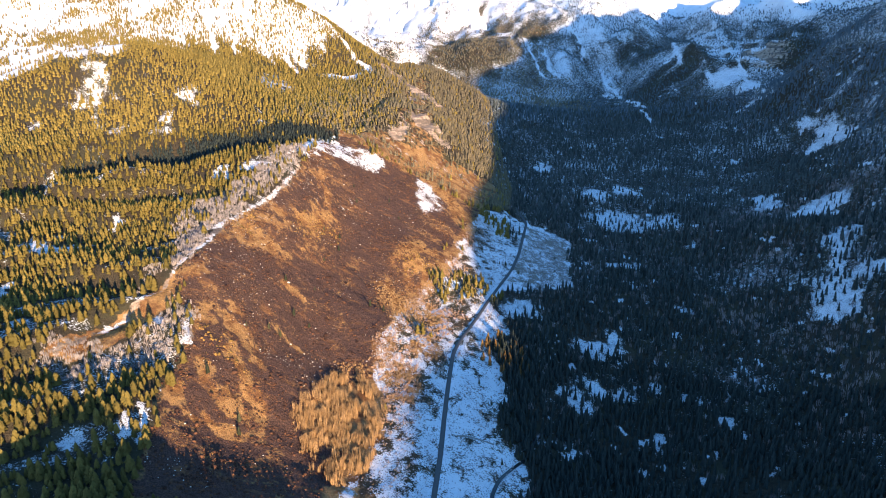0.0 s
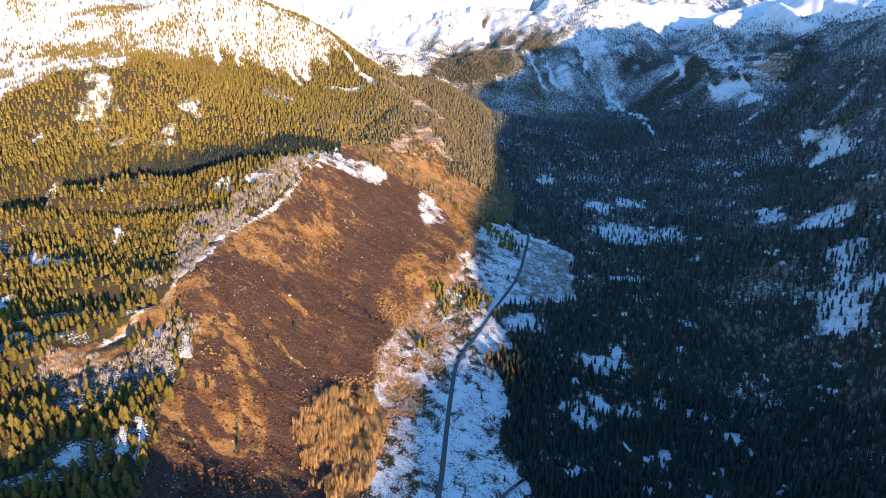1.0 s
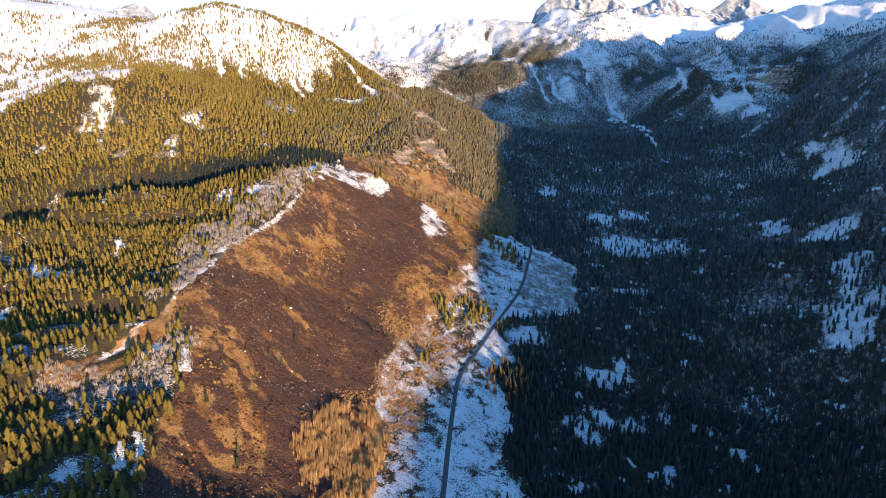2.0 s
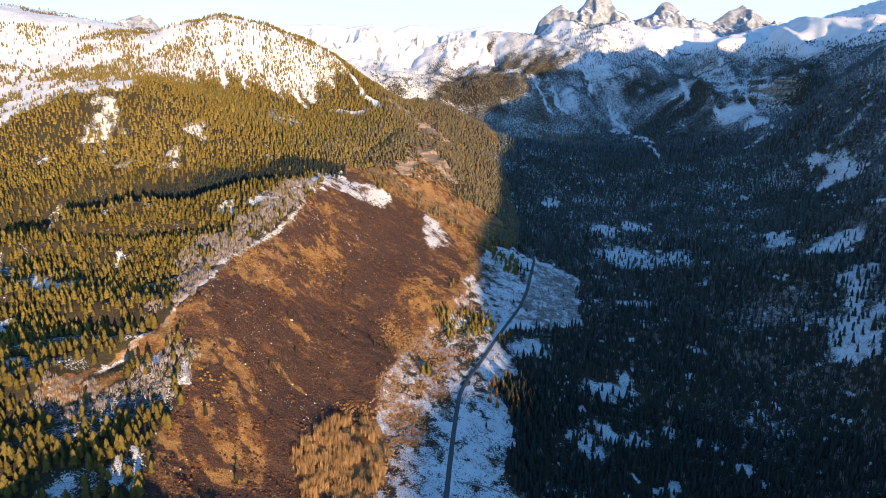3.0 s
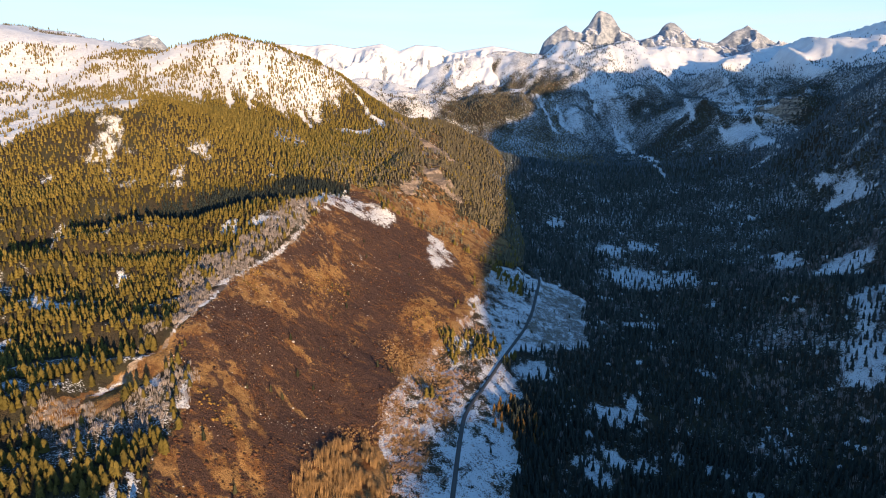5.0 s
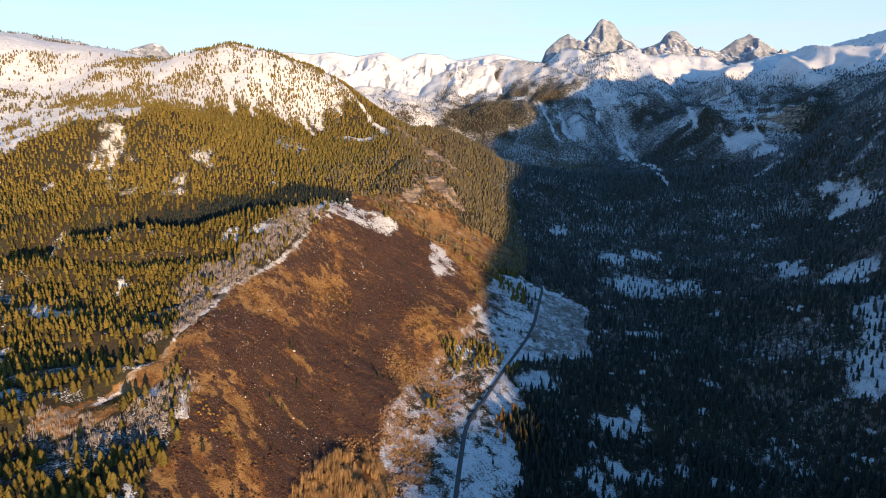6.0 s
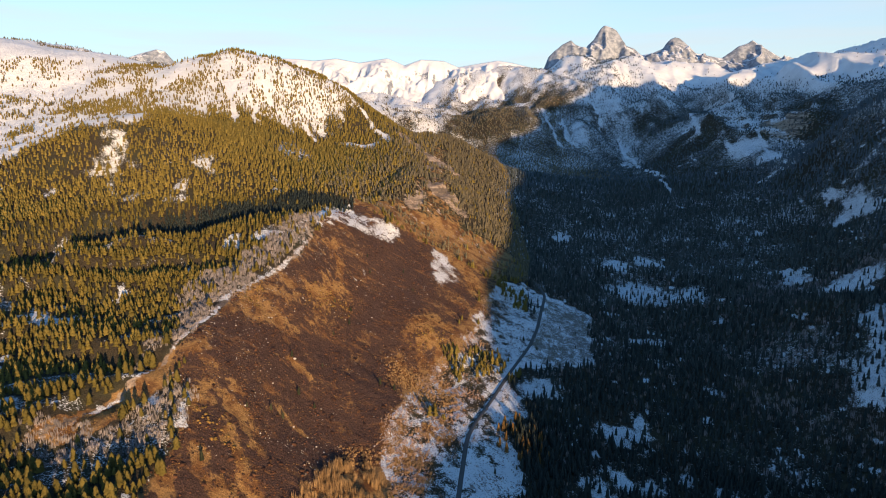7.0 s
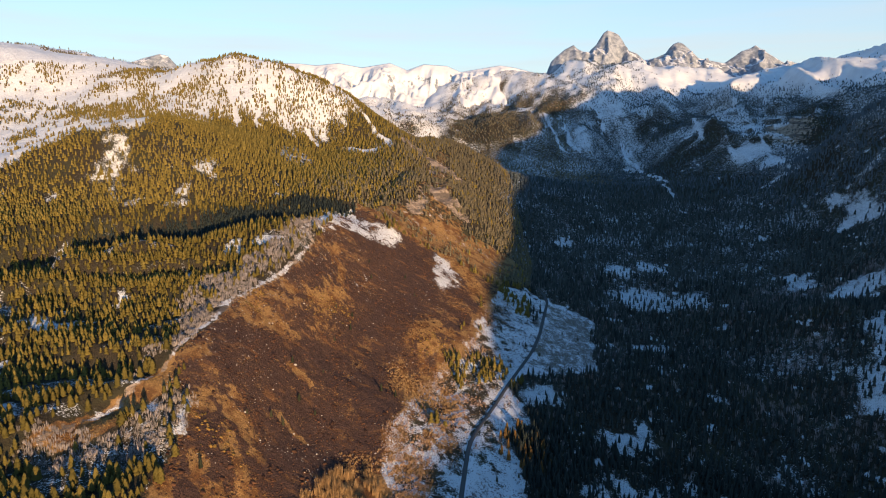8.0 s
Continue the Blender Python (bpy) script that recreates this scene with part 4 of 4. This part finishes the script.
def tussock(seed):
    """A small rough cushion of reach 1."""
    rng = np.random.RandomState(seed)
    v = [(0.2 * rng.randn(), 0.2 * rng.randn(), 1.0)]
    for q, z in ((0.8, 0.5), (1.0, -0.25)):
        v += [(q * (1 + 0.25 * rng.randn()) * math.cos(k * 1.2566), q * (1 + 0.25 * rng.randn()) * math.sin(k * 1.2566), z * (1 + 0.3 * rng.randn())) for k in range(5)]
    f = []
    for k in range(5):
        a, b = 1 + k, 1 + (k + 1) % 5
        f += [(0, a, b), (a, a + 5, b), (b, a + 5, b + 5)]
    return np.array(v), np.array(f)


def scatter(name, kinds, x, y, z, tall, wide, material, seed, tint=None):
    """One mesh of many copies of the shapes in kinds, each turned, sized and tinted on its own."""
    rng = np.random.RandomState(seed)
    n = len(x)
    turn, which = rng.rand(n) * 6.283, rng.randint(0, len(kinds), n)
    tint = rng.rand(n) if tint is None else tint
    vs, fs, ts, start = [], [], [], 0
    for k, (v, f) in enumerate(kinds):
        pick = np.where(which == k)[0]
        if not len(pick):
            continue
        c, s = np.cos(turn[pick])[:, None], np.sin(turn[pick])[:, None]
        w = wide[pick][:, None]
        px = (v[None, :, 0] * c - v[None, :, 1] * s) * w + x[pick][:, None]
        py = (v[None, :, 0] * s + v[None, :, 1] * c) * w + y[pick][:, None]
        pz = v[None, :, 2] * tall[pick][:, None] + z[pick][:, None]
        vs.append(np.stack([px, py, pz], -1).reshape(-1, 3))
        fs.append((f[None] + (np.arange(len(pick)) * len(v))[:, None, None] + start).reshape(-1, 3))
        ts.append(np.repeat(tint[pick], len(v)))
        start += len(pick) * len(v)
    me = mesh_from(name, np.concatenate(vs), np.concatenate(fs), material, {"tint": np.concatenate(ts)})
    return new(name, me)


def spread(r0, r1, step, seed, half=40.0):
    """Jittered places over a ring sector of the valley."""
    rng = np.random.RandomState(seed)
    w = r1 * math.sin(radians(half))
    gx, gy = np.meshgrid(np.arange(-w, w, step), np.arange(r0 * 0.6, r1, step))
    x = gx.ravel() + (rng.rand(gx.size) - 0.5) * step * 0.95
    y = gy.ravel() + (rng.rand(gx.size) - 0.5) * step * 0.95
    r, a = np.hypot(x, y), np.degrees(np.arctan2(x, y))
    keep = (r >= r0) & (r < r1) & (np.abs(a) < half)
    return x[keep], y[keep], rng.rand(keep.sum())


def place_woods(r0, r1, step, seed, sunny, tall, wide, thin=1.0):
    """Places and sizes of the trees of one wood."""
    x, y, luck = spread(r0, r1, step, seed)
    z = height(x, y)
    c = cover(x, y, z)
    # firs meet darker spruces at the shadow edge, so colour adds to the shade
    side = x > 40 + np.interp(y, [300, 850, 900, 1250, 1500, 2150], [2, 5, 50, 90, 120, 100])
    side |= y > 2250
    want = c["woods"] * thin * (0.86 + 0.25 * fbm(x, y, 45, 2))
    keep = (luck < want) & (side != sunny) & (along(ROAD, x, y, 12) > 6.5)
    rng = np.random.RandomState(seed + 1)
    size = (0.55 + 0.7 * rng.rand(len(x)) ** 1.4) * (1 - 0.12 * c["alpine"])
    w = wide * size * (0.85 + 0.3 * rng.rand(len(x)))
    return [q[keep] for q in (x, y, z, tall * size, w, c["grey"])]


def plant(name, label, kinds, seed, material, places, tone=(0.0, 1.0), haze_fade=None):
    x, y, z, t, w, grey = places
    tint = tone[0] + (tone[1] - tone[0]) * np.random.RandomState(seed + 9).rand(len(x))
    if haze_fade:
        tint = tint * haze_fade(x, y)
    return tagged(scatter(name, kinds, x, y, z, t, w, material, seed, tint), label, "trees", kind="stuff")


def part_of(places, pick):
    return [q[pick] for q in places]


NEAR = [conifer(s, 5, 7, 3) for s in (1, 2, 3, 4)]
ROUND = [conifer(s, 5, 6, 3, 0.5) for s in (12, 13, 14, 15)]
TINY = [conifer(s, 1, 4, 0) for s in (16, 17, 18)]
MIDDLE = [conifer(s, 3, 6, 0) for s in (5, 6, 7, 8)]
FAR = [conifer(s, 2, 5, 0) for s in (9, 10, 11)]
BARE = [blades(s, 12, 0.3, 0.11) for s in (21, 22, 23)]
FULL = [blades(s, 26, 0.25, 0.06) for s in (24, 25, 26)]
BUSH = [lump(s, 0.28) for s in (31, 32, 33)]

bench_near = place_woods(330, 760, 6.2, 11, True, 12.5, 4.1)
single = (bench_near[1] < 525) & (bench_near[1] > 395) & (bench_near[0] > -365)
single &= np.cumsum(single) <= 270
# bench tints stay low, shade between the trees put into the needle colour
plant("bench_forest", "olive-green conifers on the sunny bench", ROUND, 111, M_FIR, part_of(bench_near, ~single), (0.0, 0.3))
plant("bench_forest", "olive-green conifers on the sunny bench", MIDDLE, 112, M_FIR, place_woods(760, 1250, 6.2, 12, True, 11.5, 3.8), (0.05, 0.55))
# mountain tints run high, glare and haze painted into the needles
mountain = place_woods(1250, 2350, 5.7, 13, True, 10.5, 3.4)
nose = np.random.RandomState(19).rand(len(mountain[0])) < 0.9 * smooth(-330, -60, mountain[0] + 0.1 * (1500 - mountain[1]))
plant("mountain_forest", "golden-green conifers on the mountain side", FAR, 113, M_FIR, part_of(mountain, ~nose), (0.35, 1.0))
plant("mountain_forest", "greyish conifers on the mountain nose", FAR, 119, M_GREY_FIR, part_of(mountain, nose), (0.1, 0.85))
# near-black spruces that paint the shadow filling the side ravine
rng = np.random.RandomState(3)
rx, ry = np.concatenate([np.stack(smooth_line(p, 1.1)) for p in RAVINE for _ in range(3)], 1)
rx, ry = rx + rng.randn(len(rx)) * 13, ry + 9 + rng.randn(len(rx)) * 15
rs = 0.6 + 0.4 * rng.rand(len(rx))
plant("ravine_shade_trees", "spruces darkened to stand for the side ravine shadow", FAR, 118, M_SPRUCE, (rx, ry, height(rx, ry), 13 * rs, 3.2 * rs, 0 * rx), (0.0, 0.1))
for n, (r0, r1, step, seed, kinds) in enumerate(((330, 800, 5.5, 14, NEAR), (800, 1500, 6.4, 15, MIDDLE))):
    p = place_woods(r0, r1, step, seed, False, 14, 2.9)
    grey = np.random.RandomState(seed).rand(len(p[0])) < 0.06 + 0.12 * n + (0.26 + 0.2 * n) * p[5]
    # tints climb with distance, painting haze into the valley needles
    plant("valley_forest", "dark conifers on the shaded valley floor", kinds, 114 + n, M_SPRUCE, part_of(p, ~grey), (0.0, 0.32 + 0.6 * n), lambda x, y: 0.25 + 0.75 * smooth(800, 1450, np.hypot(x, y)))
    q = part_of(p, grey)
    q[3], q[4] = q[3] * 0.75, q[4] * 0.95
    plant("bare_aspens", "leafless grey aspens among the dark conifers", BARE, 124 + n, M_GREY_TWIG, q)
# higher stands take the haze colour, and canyon tints run light for it too
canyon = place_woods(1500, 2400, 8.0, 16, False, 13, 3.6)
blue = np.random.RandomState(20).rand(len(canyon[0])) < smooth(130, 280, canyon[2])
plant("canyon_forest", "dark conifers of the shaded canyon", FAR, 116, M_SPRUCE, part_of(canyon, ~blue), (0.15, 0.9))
plant("canyon_forest", "canyon conifers with blue haze in their needle colour", FAR, 120, M_HAZY_SPRUCE, part_of(canyon, blue), (0.1, 0.85))
head = place_woods(2400, 4100, 9.0, 17, False, 8.5, 3.2, 0.97)
# browner needles left of the shadow edge, sunlight partly in their colour
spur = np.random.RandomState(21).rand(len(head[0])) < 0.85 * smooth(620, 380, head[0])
# six in ten of the shaded head trees carry the haze colour
hazy = np.random.RandomState(22).rand(len(head[0])) < 0.6
plant("canyon_forest", "dark conifers at the canyon head", TINY, 117, M_SPRUCE, part_of(head, ~spur & ~hazy), (0.3, 1.0))
plant("canyon_forest", "canyon head conifers with haze in their needle colour", TINY, 122, M_HAZY_SPRUCE, part_of(head, ~spur & hazy), (0.1, 0.9))
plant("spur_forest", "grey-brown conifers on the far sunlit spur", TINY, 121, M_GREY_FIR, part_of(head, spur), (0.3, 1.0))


# ---- single conifers: the edge of the bench, and those that stand alone ----
def single_conifers():
    crowns, trunks = [], []
    for s in range(5):
        v, f = conifer(60 + s, 8, 9, 0, 0.55)
        crowns.append(mesh_from("crown", v, f, M_FIR_ONE))
        v, f = conifer(0, 0, 0, 6)
        trunks.append(mesh_from("trunk", v, f, M_BARK))
    return crowns, trunks


def more_crowns():
    return [mesh_from("crown", *conifer(70 + s, 7, 8, 0, 0.6), m) for s, m in enumerate((M_LARCH, M_LARCH, M_LARCH, M_SHADED_ONE, M_SHADED_ONE, M_SHADED_ONE))]


CROWNS, TRUNKS = single_conifers()
CROWNS += more_crowns()


def lone_conifer(x, y, tall, wide, turn, kind, label, group):
    z = float(height([x], [y])[0])
    tree = tagged(new("conifer"), label, "conifer", group)
    tree.matrix_world = Matrix.LocRotScale((x, y, z), Euler((0, 0, turn)), (wide, wide, tall))
    for name, mesh in (("trunk", TRUNKS[kind % 5]), ("crown", CROWNS[kind])):
        ob = new(name, mesh)
        ob.parent = tree
    return tree


rng = np.random.RandomState(5)
for x, y, z, t, w, g in list(zip(*part_of(bench_near, single)))[:270]:
    lone_conifer(x, y, t, w, rng.rand() * 6.28, rng.randint(5), "olive-green conifer at the edge of the bench forest", "bench conifers")
# lone trees get the crowns darkened for shade
for x, y, t in ((-193, 762, 9), (-175, 716, 10), (-149, 898, 9), (-152, 930, 8), (-222, 561, 10), (-187, 533, 9), (-184, 520, 9), (-192, 669, 8), (-211, 652, 6), (-157, 712, 7), (-180, 669, 8), (-140, 1044, 8), (-148, 1076, 7), (-91, 1087, 8), (-172, 919, 7), (-162, 852, 6), (-73, 1050, 6), (-162, 781, 5), (-78, 796, 9), (-95, 795, 10)):
    lone_conifer(x, y, t, t * 0.27, rng.rand() * 6.28, 8 + rng.randint(3), "small dark lone conifer on the bare brown hillside", "hillside conifers")
for x, y, t in ((70, 700, 8), (64, 690, 6), (40, 676, 7), (52, 640, 6), (58, 612, 7), (62, 640, 8), (66, 575, 8), (72, 560, 9), (55, 545, 7), (48, 640, 4), (100, 1010, 8), (118, 985, 7), (90, 1010, 6), (180, 1010, 6), (188, 1060, 7), (165, 1075, 6), (74, 769, 9), (75, 745, 10), (84, 752, 9), (95, 740, 11), (103, 721, 9), (68, 757, 8), (48, 737, 6), (45, 725, 7), (90, 762, 8), (82, 733, 9)):
    lone_conifer(x, y, t, t * 0.24, rng.rand() * 6.28, 8 + rng.randint(3), "dark lone conifer standing in the snowy meadow", "meadow conifers")

count = 0
while count < 46:
    x, y = 40 + 65 * rng.rand(), 690 + 100 * rng.rand()
    spot = np.array([x]), np.array([y])
    if inside(LARCH_EDGE, *spot, 3)[0] < 0.5 or along(ROAD, *spot, 12)[0] < 7:
        continue
    t = 10 + 5 * rng.rand()
    lone_conifer(x, y, t, t * 0.23, rng.rand() * 6.28, 5 + rng.randint(3), "golden larch at the dark wood's edge by the snowy meadow", "golden larches")
    count += 1


# ---- shrubs, brush and stones ----
def shrubs(name, label, kinds, step, seed, want, tall, wide, material, box):
    rng = np.random.RandomState(seed)
    x0, x1, y0, y1 = box
    n = int((x1 - x0) * (y1 - y0) / step ** 2)
    x, y = x0 + (x1 - x0) * rng.rand(n), y0 + (y1 - y0) * rng.rand(n)
    z = height(x, y)
    keep = (rng.rand(n) < want(cover(x, y, z), x, y)) & (along(ROAD, x, y, 12) > 6.5)
    x, y, z = x[keep], y[keep], z[keep]
    s = 0.5 + rng.rand(len(x)) ** 1.5
    return tagged(scatter(name, kinds, x, y, z - 0.05, tall * s, wide * s * (0.8 + 0.4 * rng.rand(len(x))), material, seed + 1), label, "shrubs", kind="stuff")


shrubs("willow_thicket", "dense orange willow thicket without leaves", FULL, 2.0, 41, lambda c, x, y: c["willow"] * smooth(-0.5, 0.2, fbm(x, y, 14, 3)), 9.5, 1.7, M_TWIG, (-150, -55, 470, 665))
shrubs("willow_clumps", "tawny willow shrubs in thin snow", FULL, 2.3, 42, lambda c, x, y: c["clumps"] * 0.9 + 0.06 * c["meadow"] * (1 - c["low"]), 3.0, 1.3, M_TWIG, (-140, 60, 480, 1200))
shrubs("bare_aspens", "leafless pale aspens along the hill crest", BARE, 2.6, 43, lambda c, x, y: np.maximum(c["aspen"] * 0.9, c["shade"] * 0.6), 6.0, 1.6, M_GREY_TWIG, (-400, -150, 500, 1200))
shrubs("pale_willows", "thin pinkish willows in sunlit snow", BARE, 2.6, 49, lambda c, x, y: 0.85 * c["meadow"] * (1 - 0.85 * c["low"]) * smooth(-0.4, 0.3, fbm(x, y, 22, 3)), 3.2, 1.2, M_PINK_TWIG, (-110, 110, 560, 1210))
shrubs("round_scrub", "rounded ochre shrubs spaced over the hill", BUSH, 3.6, 50, lambda c, x, y: 0.7 * c["scrub"] * (c["hill"] > 0.5), 1.4, 1.35, M_SCRUB, (-300, 0, 560, 960))
shrubs("hillside_brush", "low rust-brown brush on the bare hill", [tussock(s) for s in (37, 38, 39)], 1.6, 44, lambda c, x, y: c["brush"] * (0.15 + 0.8 * smooth(-0.1, 0.4, fbm(x, y, 30, 4, 0.6))), 0.85, 0.9, M_BRUSH, (-290, 80, 380, 1260))
shrubs("hillside_shrubs", "dark leafless shrubs scattered over the hill", [lump(s, 0.4) for s in (34, 35, 36)], 4.2, 48, lambda c, x, y: c["hill"] * (0.09 + 0.75 * c["dark"] * smooth(-0.3, 0.3, fbm(x, y, 30, 3))) * (1 - c["streak"] * 0.8), 1.5, 1.6, M_BRUSH, (-290, 60, 400, 1260))
shrubs("meadow_brush", "grey sagebrush poking through meadow snow", [tussock(s) for s in (37, 38, 39)], 2.5, 45, lambda c, x, y: c["meadow"] * (0.12 + 0.5 * c["sage"] + 0.45 * smooth(-0.1, 0.4, fbm(x, y, 26, 4, 0.6))), 0.7, 0.8, M_GREY_TWIG, (-100, 240, 480, 1230))
TUFT = [blades(s, 5, 0.4, 0.16) for s in (27, 28, 29)]
shrubs("dry_grass", "golden cured bunchgrass on the hill", TUFT, 1.6, 47, lambda c, x, y: np.maximum(c["hill"] * c["tawny"] * 0.8, c["band"]), 1.0, 0.85, M_GRASS, (-380, 90, 400, 1290))
shrubs("loose_stones", "pale stones strewn over the brown hillside", [tussock(s) for s in (37, 38, 39)], 4.6, 46, lambda c, x, y: c["hill"] * np.maximum(0.6 * smooth(0.15, 0.7, fbm(x, y, 45, 4, 0.65)), 0.8 * smooth(70, 20, along(TRAIL, x, y, 80)) * smooth(650, 720, y) * smooth(-0.3, 0.3, fbm(x, y, 25, 3))), 0.42, 0.5, M_STONE, (-290, 60, 400, 1260))

# the larger stones that stand out
BIG_STONES = [(-190, 762, 2.2), (-213, 652, 1.6), (-192, 630, 1.4), (-151, 716, 1.2), (-230, 800, 1.5), (-205, 872, 1.6), (-208, 838, 1.2), (-152, 990, 1.6), (-150, 1012, 1.5), (-176, 905, 1.3), (-222, 760, 1.2), (-200, 705, 1.3)]
STONES = [mesh_from("boulder", *lump(s, 0.22), M_STONE) for s in (51, 52, 53, 54)]
count = 0
while count < 110:
    x, y = -280 + 260 * rng.rand(), 440 + 760 * rng.rand()
    z = height([x], [y])
    if inside(HILL, np.array([x]), np.array([y]), 6)[0] < 0.9 or fbm(np.array([x]), np.array([y]), 70, 3)[0] < 0.05 - 0.4 * (x < -205):
        continue
    s = 0.5 + 1.0 * rng.rand() ** 3
    ob = tagged(new("boulder", STONES[rng.randint(4)]), "pale weathered boulder lying on brown hillside", "boulder", "hillside boulders")
    ob.matrix_world = Matrix.LocRotScale((x, y, float(z[0])), Euler((0, 0, rng.rand() * 6.28)), (s, s * (0.7 + 0.5 * rng.rand()), s * 0.8))
    count += 1
for x, y, s in BIG_STONES:
    ob = tagged(new("boulder", STONES[rng.randint(4)]), "large pale boulder beside small hillside conifers", "boulder", "hillside boulders")
    ob.matrix_world = Matrix.LocRotScale((x, y, float(height([x], [y])[0])), Euler((0, 0, rng.rand() * 6.28)), (s, s * 0.8, s * 0.75))
